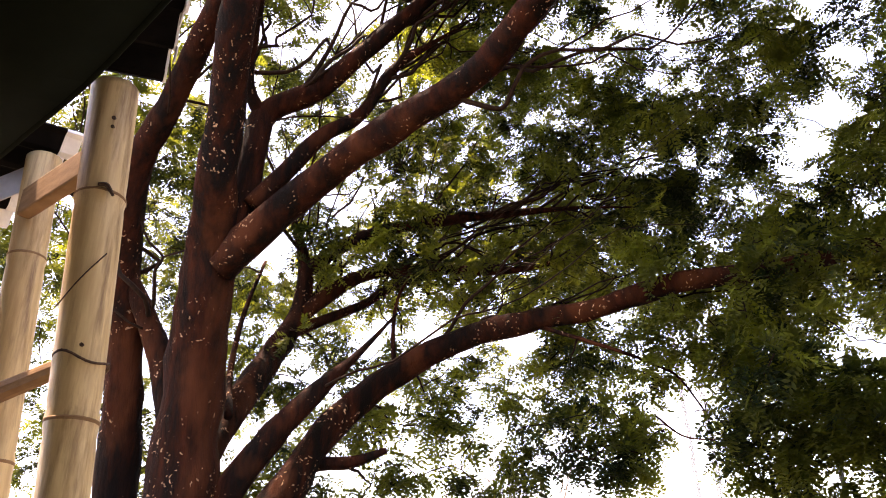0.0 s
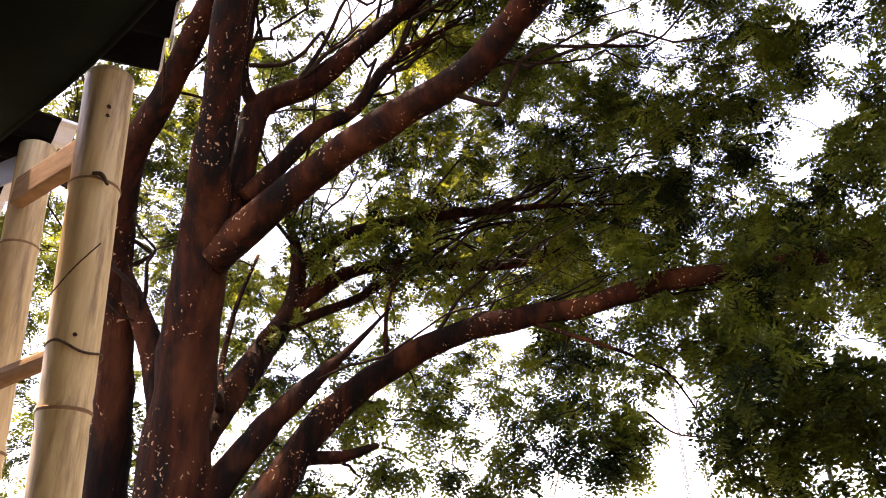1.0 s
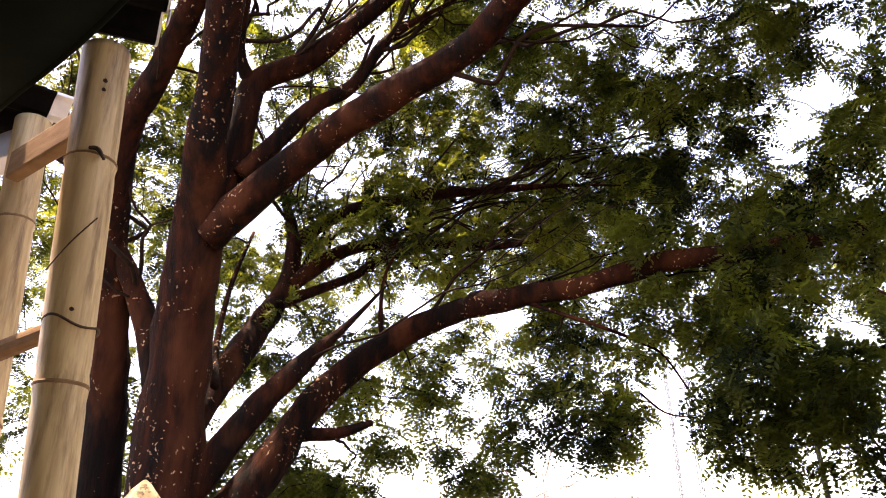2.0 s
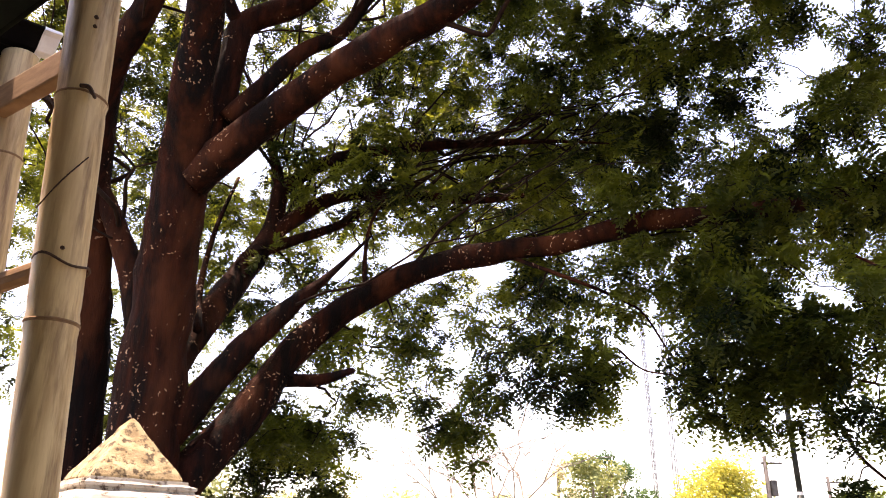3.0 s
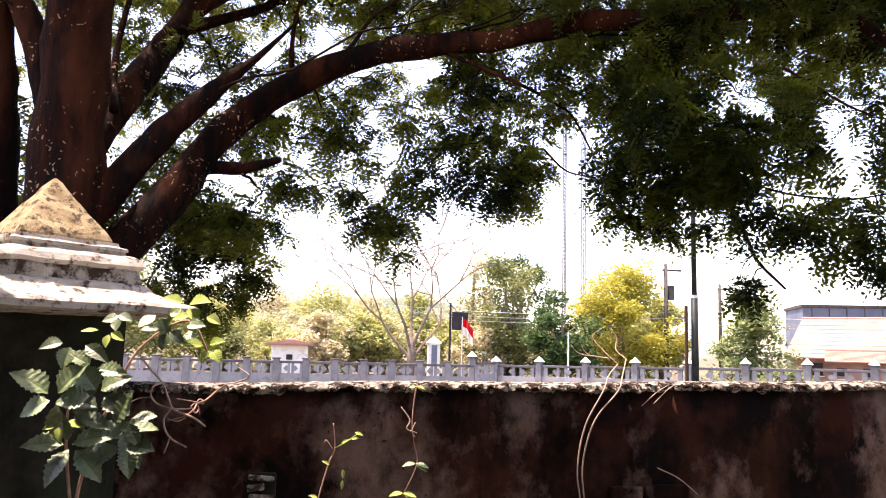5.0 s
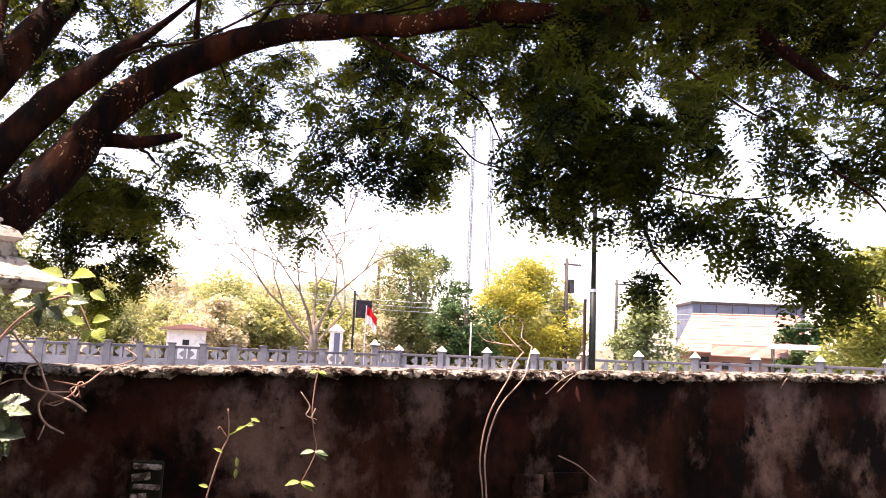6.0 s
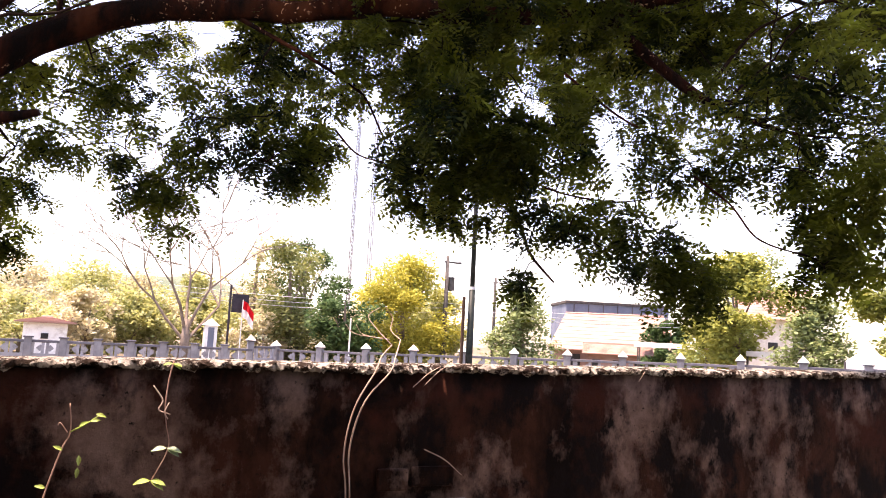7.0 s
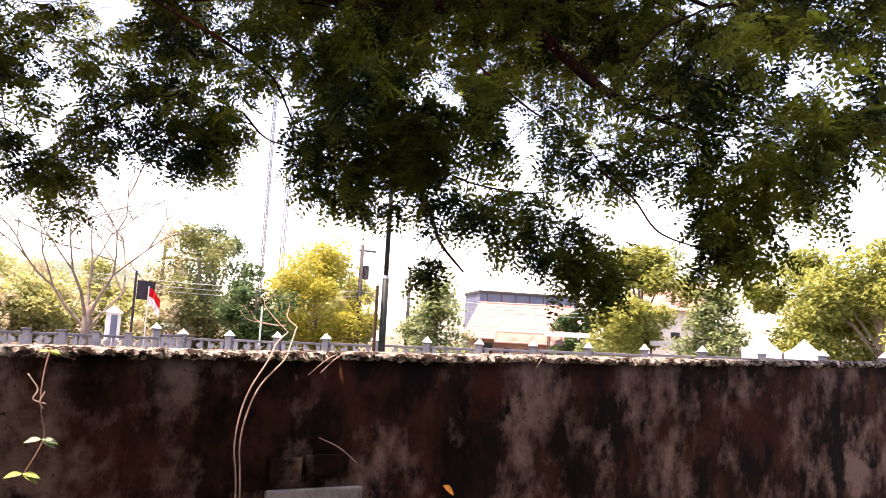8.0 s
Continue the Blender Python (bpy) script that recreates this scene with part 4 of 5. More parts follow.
def shade_tree():
    rng = np.random.default_rng(4)
    tree = thing("shade_tree", "old spreading shade tree with feathery leaves and pale flecked limbs", "tree", at=(0, 0, 0))
    part("trunk", tube(spline(TRUNK, 7), 22, rough=0.16), "bark", tree, "thick reddish brown trunk with pale flecks", smooth=True)
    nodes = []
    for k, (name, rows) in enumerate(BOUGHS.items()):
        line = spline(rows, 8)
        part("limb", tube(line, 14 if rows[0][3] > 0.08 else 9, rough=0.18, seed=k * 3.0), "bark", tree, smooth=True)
        nodes += [(*r[:3], r[3]) for r in line[4::3]]
    nodes += [tuple(r) for r in spline(TRUNK, 4)[28:]]
    # second order branches, forking off the limbs and running out with them
    for name, rows in BOUGHS.items():
        if rows[0][3] < 0.04 or name == "stub":
            continue
        line = spline(rows, 8)
        for k in range(2 if name == "g" else 5 if name == "b" else 14 if name in ("e2", "e3", "e", "c", "d") else 9):
            i = int(rng.integers(len(line) // 3, len(line) - 2))
            p, way = line[i, :3], line[i + 1, :3] - line[i - 1, :3]
            way = way / np.linalg.norm(way) * 1.2 + rng.normal(0, 0.42, 3) + (0.25, 0.15, 0.05)
            way[2] = abs(way[2])
            way /= np.linalg.norm(way)
            length, r = rng.uniform(0.9, 2.3), min(0.45 * line[i, 3], rng.uniform(0.010, 0.026))
            path, wander = [], np.zeros(3)
            for s in np.linspace(0, 1, 9):
                path.append((*(p + way * length * s + wander), r * (1 - 0.8 * s)))
                wander = wander + rng.normal(0, 0.055, 3) * length + (0, 0, 0.015 * length)
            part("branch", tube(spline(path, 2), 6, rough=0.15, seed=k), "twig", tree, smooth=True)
            nodes += path[3::2]
            fork = path[4]
            side = way + rng.normal(0, 0.6, 3)
            side[2] = abs(side[2])
            spur = [(*(np.array(fork[:3]) + side * length * 0.5 * s + rng.normal(0, 0.03, 3) * s), fork[3] * 0.7 * (1 - 0.75 * s)) for s in np.linspace(0, 1, 6)]
            part("branch", tube(spur, 5), "twig", tree, smooth=True)
            nodes += spur[2::2]
    points = crown_points(rng)
    grown = np.array(nodes)
    at = np.array([p[:3] for p in points])
    near = np.array([np.min(np.linalg.norm(grown[:, :3] - p, axis=1)) for p in at])
    bm = bmesh.new()
    pos = np.zeros((len(grown) + 4 * len(points), 4))
    pos[:len(grown)] = grown
    count = len(grown)
    for i in np.argsort(near):
        gap = pos[:count, :3] - at[i]
        reach = np.linalg.norm(gap, axis=1) + 0.25 * np.maximum(0, gap[:, 2])
        k = int(np.argmin(reach))
        a, b = pos[k, :3].copy(), at[i]
        length = np.linalg.norm(b - a)
        r0 = min(pos[k, 3] * 0.7, 0.010 + 0.016 * length)
        bend = rng.normal(0, 0.10, 3) * length + (0, 0, 0.10 * length)
        rows = []
        for s in (0, 0.2, 0.4, 0.6, 0.8, 1.0):
            p = a + (b - a) * s + bend * 4 * s * (1 - s) + rng.normal(0, 0.025, 3) * length * (0 < s < 1)
            rows.append((*p, max(0.0045, r0 * (1 - 0.6 * s))))
        tube(rows, 5, bm)
        for row in rows[2:]:
            pos[count] = row
            count += 1
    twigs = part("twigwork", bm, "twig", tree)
    twigs["kind"] = "stuff"
    centres, ways = [], []
    for k, (x, y, z, r) in enumerate(points):
        n = int((26 if r > 0.15 else 8) + 105 * r * r / 0.16)
        n = int(n * (1.4 if k < len(RIM_WEST + RIM_EAST) else 0.6 if k < len(RIM_WEST + RIM_EAST + RIM_MID) else 1.0))
        n = int(n * (0.75 if x < 1.0 and y > 6.0 and z > 3.4 else 1.0))
        n = int(n * (1.9 if x < -0.5 and z < 3.0 else 1.35 if z < 2.8 else 1.0))
        p, way = rosettes(rng, 0.57 * n, r)
        centres.append(p + (x, y, z))
        ways.append(way)
    centres, ways = np.concatenate(centres), np.concatenate(ways)
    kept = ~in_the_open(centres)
    # no leaves grow close on the old wood
    for name in ("a", "c", "d", "f", "e", "e3", "f2"):
        for row in spline(BOUGHS[name], 5)[:, :3]:
            kept &= np.linalg.norm(centres - row, axis=1) > 0.16
    centres, ways = centres[kept], ways[kept]
    # unseen leaf layer added high over the boughs to shade the crown below
    top = []
    while len(top) < 620:
        x, y = rng.uniform(-7, 9), rng.uniform(2.6, 10)
        if y < 4.3 and x < 1.5:
            continue
        if rng.random() < (0.06 if x < 0.3 else 1.0):
            r = rng.uniform(0.45, 0.75)
            p = rng.normal(0, 1, (60, 3))
            p /= np.linalg.norm(p, axis=1, keepdims=True)
            top.append(p * (rng.random((60, 1)) ** 0.45) * r * (1.2, 1.2, 0.6) + (x, y, y + rng.uniform(2.9, 3.8)))
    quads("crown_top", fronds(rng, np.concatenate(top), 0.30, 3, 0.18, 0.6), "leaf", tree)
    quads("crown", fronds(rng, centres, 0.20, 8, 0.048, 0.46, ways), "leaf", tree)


shade_tree()


# ---- fence across the road ----
def shape(bm, material):
    data = bpy.data.meshes.new(material)
    bmesh.ops.recalc_face_normals(bm, faces=bm.faces)
    bm.to_mesh(data)
    bm.free()
    data.materials.append(M[material])
    return data


def post_shapes(height, pointed):
    shaft = shape(box((0.24, 0.24, height), (0, 0, height / 2), 0.012), "fence")
    collar = shape(box((0.32, 0.32, 0.05), (0, 0, height + 0.025), 0.01), "fence_dark")
    if not pointed:
        return [("fence_post", shaft), ("collar", collar)]
    bm = bmesh.new()
    base = [bm.verts.new((x * 0.17, y * 0.17, height + 0.05)) for x, y in ((-1, -1), (1, -1), (1, 1), (-1, 1))]
    tip = bm.verts.new((0, 0, height + 0.27))
    for i in range(4):
        bm.faces.new((base[i], base[(i + 1) % 4], tip))
    bm.faces.new(base[::-1])
    return [("fence_post", shaft), ("collar", collar), ("cap", shape(bm, "cap"))]


def panel_shapes(wide, height):
    """A cement panel with a pierced upper band: rails, plain slab, uprights and diamonds."""
    slab = height - 0.46
    out = [("fence_panel", shape(box((wide, 0.10, slab), (0, 0, slab / 2), 0.006), "fence_light")),
           ("top_rail", shape(box((wide, 0.16, 0.09), (0, 0, height - 0.045), 0.01), "fence_dark"))]
    for k in range(4):
        x = wide * (-0.5 + (k + 0.5) / 4) + (0.05 if k % 2 else -0.05)
        out.append(("upright", shape(box((0.10 if k in (1, 2) else 0.16, 0.09, 0.37), (x, 0, slab + 0.185), 0.004), "fence_light")))
    for s in (-1, 1):
        bm = box((0.17, 0.08, 0.17), (0, 0, 0), 0.004)
        bmesh.ops.transform(bm, matrix=pose(s * wide * 0.16, 0, slab + 0.185, 0, 45, 0), verts=bm.verts)
        out.append(("diamond", shape(bm, "fence_light")))
    return out


def stand(shapes, parent, m):
    """A piece of the fence: its body under the fence, its small pieces under the body."""
    body = None
    for name, data in shapes:
        ob = new(name, data)
        ob.parent = body or parent
        if body is None:
            body = ob
            ob.matrix_basis = m
    return body


def fences():
    heading = math.degrees(math.atan2(-1.317, 1.505))
    fence = thing("fence", "grey cement fence with white pyramid capped posts", "fence", "roadside fences")
    posts, panels = post_shapes(1.2, True), panel_shapes(1.76, 1.12)
    for k in range(-1, 17):
        lift = 0.043 * k - 0.02
        stand(posts, fence, pose(8.86 + 1.505 * k, 31.07 - 1.317 * k, lift, 0, 0, heading))
        stand(panels, fence, pose(8.86 + 1.505 * (k + 0.5), 31.07 - 1.317 * (k + 0.5), lift, 0, 0, heading))
    low = thing("fence", "lower grey cement fence with pierced band", "fence", "roadside fences")
    stand(post_shapes(1.32, True), low, pose(6.02, 30.9, 0))
    stand(panel_shapes(1.5, 1.15), low, pose(6.72, 31.62, 0, 0, 0, 48))
    posts, panels = post_shapes(1.12, False), panel_shapes(0.98, 1.05)
    for k in range(20):
        stand(posts, low, pose(4.93 - 1.09 * k, 30.2, -0.01 * k / 3))
        stand(panels, low, pose(5.47 - 1.09 * k, 30.2, -0.01 * k / 3))


fences()


# ---- poles, masts and wires ----
def street_pole():
    pole = thing("street_pole", "tall dark painted steel pole with pale band", "pole", at=(9.90, 19.68, 0))
    part("lower_tube", tube([(0, 0, -0.1, 0.10), (0, 0, 3.2, 0.092)], 16), "pole", pole, smooth=True)
    part("upper_tube", tube([(0, 0, 3.2, 0.070), (0, 0, 7.5, 0.060)], 16), "pole", pole, smooth=True)
    part("band", tube([(0, 0, 3.16, 0.098), (0, 0, 3.24, 0.098)], 16), "band", pole, "pale band")
    part("stub", tube([(-0.24, 0, -0.1, 0.05), (-0.24, 0, 2.95, 0.045)], 10), "wire", pole, "thin dark second pipe")


def utility_pole(x, y, height, label, box_on=True):
    pole = thing("utility_pole", label, "utility pole", "utility poles", at=(x, y, 0))
    part("shaft", tube([(0, 0, -0.1, 0.16), (0, 0, height, 0.10)], 10), "concrete_pole", pole, smooth=True)
    part("arm", box((1.1, 0.09, 0.10), (0.35, 0, height - 0.35), 0.01), "concrete_pole", pole)
    for k in (-0.1, 0.35, 0.8):
        part("insulator", tube([(k, 0, height - 0.30, 0.05), (k, 0, height - 0.12, 0.035)], 8), "band", pole, "pale insulator")
    if box_on:
        part("transformer", box((0.32, 0.3, 0.8), (0.30, 0, height - 1.6), 0.05), "concrete_pole", pole, "grey transformer box")
    return pole


def wire_between(a, b, sag, name="overhead_wire"):
    a, b = Vector(a), Vector(b)
    rows = []
    for i in range(15):
        s = i / 14
        p = a.lerp(b, s) - Vector((0, 0, sag * 4 * s * (1 - s)))
        rows.append((*p, 0.012))
    tagged(link(name, tube(rows, 5), "band"), "thin pale overhead wire", "wire", "overhead wires")


def radio_mast(x, y, height, spread):
    mast = thing("radio_mast", "slender lattice radio mast with guy wires", "mast", "radio masts", at=(x, y, 0))
    feet = [(spread * math.cos(a), spread * math.sin(a)) for a in (0.3, 2.4, 4.5)]
    for fx, fy in feet:
        part("leg", tube([(fx, fy, 0, 0.08), (fx, fy, height, 0.06)], 5), "mast", mast)
    bm = bmesh.new()
    n = int(height / (spread * 2.2))
    for k in range(n):
        for i in range(3):
            a, b = feet[i], feet[(i + 1) % 3]
            tube([(*a, height * k / n, 0.035), (*b, height * (k + 1) / n, 0.035)], 4, bm)
    part("bracing", bm, "mast", mast)
    for a in (0.4, 2.5, 4.6):
        part("guy_wire", tube([(0, 0, height * 0.95, 0.03), (height * 0.33 * math.cos(a), height * 0.33 * math.sin(a), 0, 0.03)], 4), "mast", mast)


street_pole()
utility_pole(18.81, 40.7, 6.7, "grey utility pole with transformer box")
utility_pole(28.5, 52.7, 6.9, "thin far utility pole with crossarm", False)
radio_mast(36.1, 113.5, 48, 0.26)
radio_mast(38.9, 112.8, 36, 0.36)
for lift in (0.0, 0.28, -0.25):
    wire_between((4.0, 44, 3.75 + lift), (18.9, 40.7, 3.7 + lift), 0.25)
    wire_between((18.9, 40.7, 3.7 + lift), (40, 37, 4.0 + lift), 0.3)


# ---- far trees ----
def far_tree(x, y, height, spread, tone, label, seed, leaves=4200, size=0.26, base=0.22, name="tree", flat=1.0):
    """A tapered trunk, a few limbs, and a crown of leafy clumps with gaps."""
    rng = np.random.default_rng(seed)
    spread, leaves, size = spread * 1.2, int(leaves * 1.7), size * 0.95
    tree = thing(name, label, "tree", at=(x, y, 0))
    top = height * 0.75
    lean = rng.normal(0, 0.03, 2) * height
    part("trunk", tube(spline([(0, 0, -0.1, 0.035 * height), (lean[0] * 0.4, lean[1] * 0.4, top * 0.5, 0.024 * height), (lean[0], lean[1], top, 0.008 * height)], 5), 9, rough=0.15), "grey_bark", tree, smooth=True)
    clumps = []
    for k in range(26):
        a, s = rng.uniform(0, 2 * math.pi), rng.random()
        z = height * (base + (0.95 - base) * s)
        r = spread * math.sqrt(max(0.05, 1 - (2 * s - 0.85) ** 2 * 0.8)) * math.sqrt(rng.random()) * 0.85
        clumps.append((r * math.cos(a), r * math.sin(a), z, spread * rng.uniform(0.22, 0.42)))
    for cx, cy, cz, r in clumps[:9]:
        s = min(1.0, cz / height * 0.55)
        a = Vector((lean[0] * s, lean[1] * s, top * s))
        b = Vector((cx, cy, cz))
        m = a.lerp(b, 0.5) + Vector((0, 0, 0.06 * height))
        part("limb", tube([(*a, 0.011 * height), (*m, 0.007 * height), (*b, 0.003 * height)], 5), "grey_bark", tree)
    per = leaves // len(clumps)
    centres = []
    for cx, cy, cz, r in clumps:
        p = rng.normal(0, 1, (per, 3))
        p /= np.linalg.norm(p, axis=1, keepdims=True)
        centres.append(p * (rng.random((per, 1)) ** 0.4) * r * (1, 1, 0.8 * flat) + (cx, cy, cz))
    quads("crown", blades(rng, np.concatenate(centres), size), tone, tree)
    return tree


def layered_tree(x, y, height, spread, seed):
    """A young tree with flat tiers of leaves on near level boughs."""
    rng = np.random.default_rng(seed)
    tree = thing("tiered_tree", "young green tree with flat tiers of leaves", "tree", at=(x, y, 0))
    part("trunk", tube([(0, 0, -0.1, 0.10), (0, 0, height, 0.02)], 8), "grey_bark", tree, smooth=True)
    bm, centres = bmesh.new(), []
    for k in range(11):
        z = height * (0.16 + 0.082 * k)
        r = spread * (1.0 - 0.075 * k) * rng.uniform(0.8, 1.1)
        for i in range(7):
            a = rng.uniform(0, 2 * math.pi)
            end = (r * math.cos(a), r * math.sin(a), z - 0.05 * r)
            tube([(0, 0, z, 0.025), (end[0] * 0.5, end[1] * 0.5, z + 0.08, 0.018), (*end, 0.008)], 4, bm)
            s = rng.random((130, 1)) ** 0.7
            centres.append(np.array((0, 0, z)) + (np.array(end) - (0, 0, z)) * s + rng.normal(0, 1, (130, 3)) * (0.22, 0.22, 0.13))
    part("boughwork", bm, "grey_bark", tree)["kind"] = "stuff"
    quads("crown", blades(rng, np.concatenate(centres), 0.20), "pale_tree", tree)


def bare_tree(x, y, height, seed):
    rng = random.Random(seed)
    tree = thing("bare_tree", "nearly leafless tree with forking grey branches", "tree", at=(x, y, 0))
    bm = bmesh.new()

    def grow(p, way, length, r, level):
        q = p + way * length
        m = p.lerp(q, 0.5) + Vector((rng.gauss(0, 0.05), rng.gauss(0, 0.05), rng.gauss(0, 0.03))) * length
        tube([(*p, r), (*m, r * 0.85), (*q, r * 0.68)], 6 if level < 2 else 4, bm)
        if level >= 7:
            return
        for i in range(3 if level == 3 else 2):
            turn = Vector((rng.gauss(0, 0.62), rng.gauss(0, 0.5), rng.gauss(0.10, 0.26)))
            grow(q, (way + turn).normalized(), length * rng.uniform(0.70, 0.92), r * 0.72, level + 1)

    part("trunk", tube([(0, 0, -0.1, 0.30), (0.03, 0, 1.1, 0.22), (0, 0.02, 2.2, 0.17)], 10), "grey_bark", tree, smooth=True)
    for tilt, back in ((-0.95, 0.2), (-0.45, -0.3), (0.05, 0.3), (0.5, -0.2), (1.0, 0.25)):
        grow(Vector((tilt * 0.10, back * 0.1, 2.05 - 0.9 * abs(tilt))), Vector((tilt, back, 1.2)).normalized(), height * 0.25, 0.085, 1)
    part("branchwork", bm, "grey_bark", tree)["kind"] = "stuff"
    return tree


bare_tree(4.75, 41.5, 9.6, 11)
far_tree(0.4, 56, 5.6, 3.2, "lime_tree", "yellow green tree beyond the fence", 1)
far_tree(-3.8, 60, 6.0, 3.4, "dry_tree", "dry yellow brown tree beyond the fence", 2)
far_tree(3.6, 58, 5.4, 3.0, "dry_tree", "dry brownish tree beyond the fence", 3)
far_tree(6.6, 52, 5.3, 2.6, "lime_tree", "yellow green tree behind the bare tree", 4)
far_tree(2.6, 46, 3.6, 1.9, "lime_tree", "low yellow green bush by the fence", 31, 2600)
far_tree(0.2, 45, 3.4, 1.6, "dry_tree", "low dry bush by the fence", 32, 2200)
far_tree(11.2, 46.5, 7.4, 2.7, "olive_tree", "tall olive green tree with open crown", 5, 4200)
far_tree(9.6, 50, 8.2, 1.8, "dry_tree", "thin half bare pale tree", 6, 1500)
far_tree(14.9, 57.5, 9.0, 2.4, "dark_tree", "tall dark green tree", 7)
far_tree(12.2, 38.2, 4.7, 1.9, "dark_tree", "round dark green tree with glossy leaves", 8, 4200, 0.24, 0.12)
far_tree(16.7, 41.8, 6.4, 3.0, "yellow_tree", "bright yellow flowering tree", 9, 12000, 0.20, 0.16)
far_tree(19.8, 43.5, 4.9, 1.7, "lime_tree", "yellow green tree by the utility pole", 10)
far_tree(21.5, 52, 6.2, 2.0, "dark_tree", "green tree behind the utility pole", 12)
layered_tree(21.5, 36.4, 4.5, 2.7, 13)
layered_tree(29.2, 24.5, 4.4, 2.6, 14)
far_tree(28.3, 28.0, 6.4, 2.3, "bright_tree", "yellow green roadside tree", 15, 9000, 0.24, 0.14)
far_tree(49.5, 46.0, 10.4, 3.4, "pale_tree", "tall pale green tree behind the houses", 16)
far_tree(37.8, 24.9, 7.2, 3.2, "bright_tree", "large yellow green tree", 17, 11000, base=0.1)
far_tree(35.5, 20.4, 7.0, 2.8, "bright_tree", "broad olive green tree", 18, 11000, base=0.08)
far_tree(38.5, 16.8, 7.4, 3.2, "bright_tree", "broad yellow green tree", 19, 9000, base=0.08)
far_tree(31.0, 34.5, 2.0, 1.6, "pale_tree", "low green shrub behind the fence", 20, 2600, 0.22, 0.1, "shrub")
far_tree(34.6, 40.2, 3.9, 1.5, "dark_tree", "dark green tree beside the tiled house", 21)
far_tree(-7.5, 52, 5.0, 3.0, "lime_tree", "yellow green tree beyond the fence", 22)
far_tree(-11, 46, 6.0, 3.2, "olive_tree", "olive green tree beyond the fence", 23)
for k in range(16):
    far_tree(-9 + 1.9 * k + 0.5 * math.sin(k * 2.3), 50.5 - 0.3 * k + 2.0 * math.sin(k * 1.7), 3.0 + 0.7 * math.sin(k * 3.1), 1.9, ("lime_tree", "dry_tree", "olive_tree")[k % 3],
             "low leafy bush behind the roadside fence", 60 + k, 1500, 0.24, 0.08, "bush")
for k, (x, y) in enumerate(((-15, 58), (-21, 52), (24, 60), (50, 50), (54, 34), (52, 20), (46, 8), (40, 2))):
    far_tree(x, y, 6.5 + (k % 3), 3.4, ("lime_tree", "olive_tree", "pale_tree")[k % 3], "distant roadside tree with leafy crown", 40 + k, 2600, 0.34)


# ---- far buildings ----
def gable_house(x, y, turn, wide, deep, eave, ridge, wall, roof_tone, label, name="house", hip=0.0):
    house = thing(name, label, "house", at=(x, y, 0), turn=turn)
    part("wall_body", box((wide - 0.8, deep - 0.8, eave), (0, 0, eave / 2), 0.01), wall, house)
    for s in (-1, 1):
        n = 10
        for i in range(n):
            bm = bmesh.new()
            a, b = i / n, (i + 1) / n + 0.02
            z0, z1 = eave + (ridge - eave) * a, eave + (ridge - eave) * min(1, b)
            y0, y1 = s * deep / 2 * (1 - a), s * deep / 2 * (1 - min(1, b))
            w0, w1 = wide / 2 - hip * a, wide / 2 - hip * min(1, b)
            low = [bm.verts.new(v) for v in ((-w0, y0, z0 + 0.03), (w0, y0, z0 + 0.03), (w1, y1, z1), (-w1, y1, z1))]
            under = [bm.verts.new(v) for v in ((-w0, y0, z0 - 0.04), (w0, y0, z0 - 0.04), (w1, y1, z1 - 0.08), (-w1, y1, z1 - 0.08))]
            bm.faces.new(low)
            bm.faces.new(under[::-1])
            for k in range(4):
                bm.faces.new((low[k], under[k], under[(k + 1) % 4], low[(k + 1) % 4]))
            part("tile_course", bm, roof_tone, house)
    for s in (-1, 1):
        bm = bmesh.new()
        w = wide / 2
        v = [bm.verts.new(p) for p in ((s * (w - 0.02), -deep / 2, eave), (s * (w - 0.02), deep / 2, eave), (s * (w - hip - 0.02), 0, ridge - 0.03))]
        bm.faces.new(v)
        part("gable", bm, roof_tone if hip else wall, house)
    part("ridge", tube([(-wide / 2 + hip, 0, ridge, 0.09), (wide / 2 - hip, 0, ridge, 0.09)], 8), roof_tone, house)
    for k in ((-0.3, 0.0, 0.3) if wide > 4 else (0.0,)):
        window = part("window", box((min(0.9, wide * 0.12), 0.1, min(0.8, wide * 0.1)), (k * wide, -deep / 2 + 0.37, eave * 0.6), 0.01), "dark_void", house, "dark window")
        part("frame", box((min(1.1, wide * 0.15), 0.06, 0.06), (k * wide, -deep / 2 + 0.36, eave * 0.6 - 0.45), 0.01), "white", window)
    return house


gable_house(36.2, 48.0, -37, 9.0, 9.5, 1.75, 4.5, "clay_wall", "roof_tile", "house with a broad faded terracotta tile roof", hip=0.9)
gable_house(33.0, 43.3, -37, 4.6, 3.0, 1.55, 2.25, "clay_wall", "roof_tile", "low tiled porch wing of a house", "porch")
gable_house(-1.6, 43, 0, 2.7, 2.4, 1.68, 1.90, "white", "roof_tile", "small white house with a low tiled hip roof", "small_house", hip=1.1)
gable_house(43.4, 39.7, -47, 5.0, 5.0, 4.4, 6.5, "house_wall", "roof_tile", "house gable with brown tile roof")


def hall():
    ob = thing("grey_hall", "large blue grey clad hall behind the tiled house", "building", at=(44.4, 59.8, 0), turn=-20)
    part("wall_body", box((9.4, 6, 5.9), (0, 0, 2.95), 0.02), "grey_clad", ob)
    part("parapet", box((9.6, 6.2, 0.25), (0, 0, 6.0), 0.02), "concrete_pole", ob, "grey parapet edge")
    for k in range(7):
        part("panel_seam", box((0.07, 0.06, 2.0), (-4.0 + 1.33 * k, -3.02, 4.85), 0.005), "concrete_pole", ob)
    part("opening", box((0.8, 0.1, 0.4), (1.2, -3.0, 4.4), 0.01), "dark_void", ob, "dark opening")


hall()


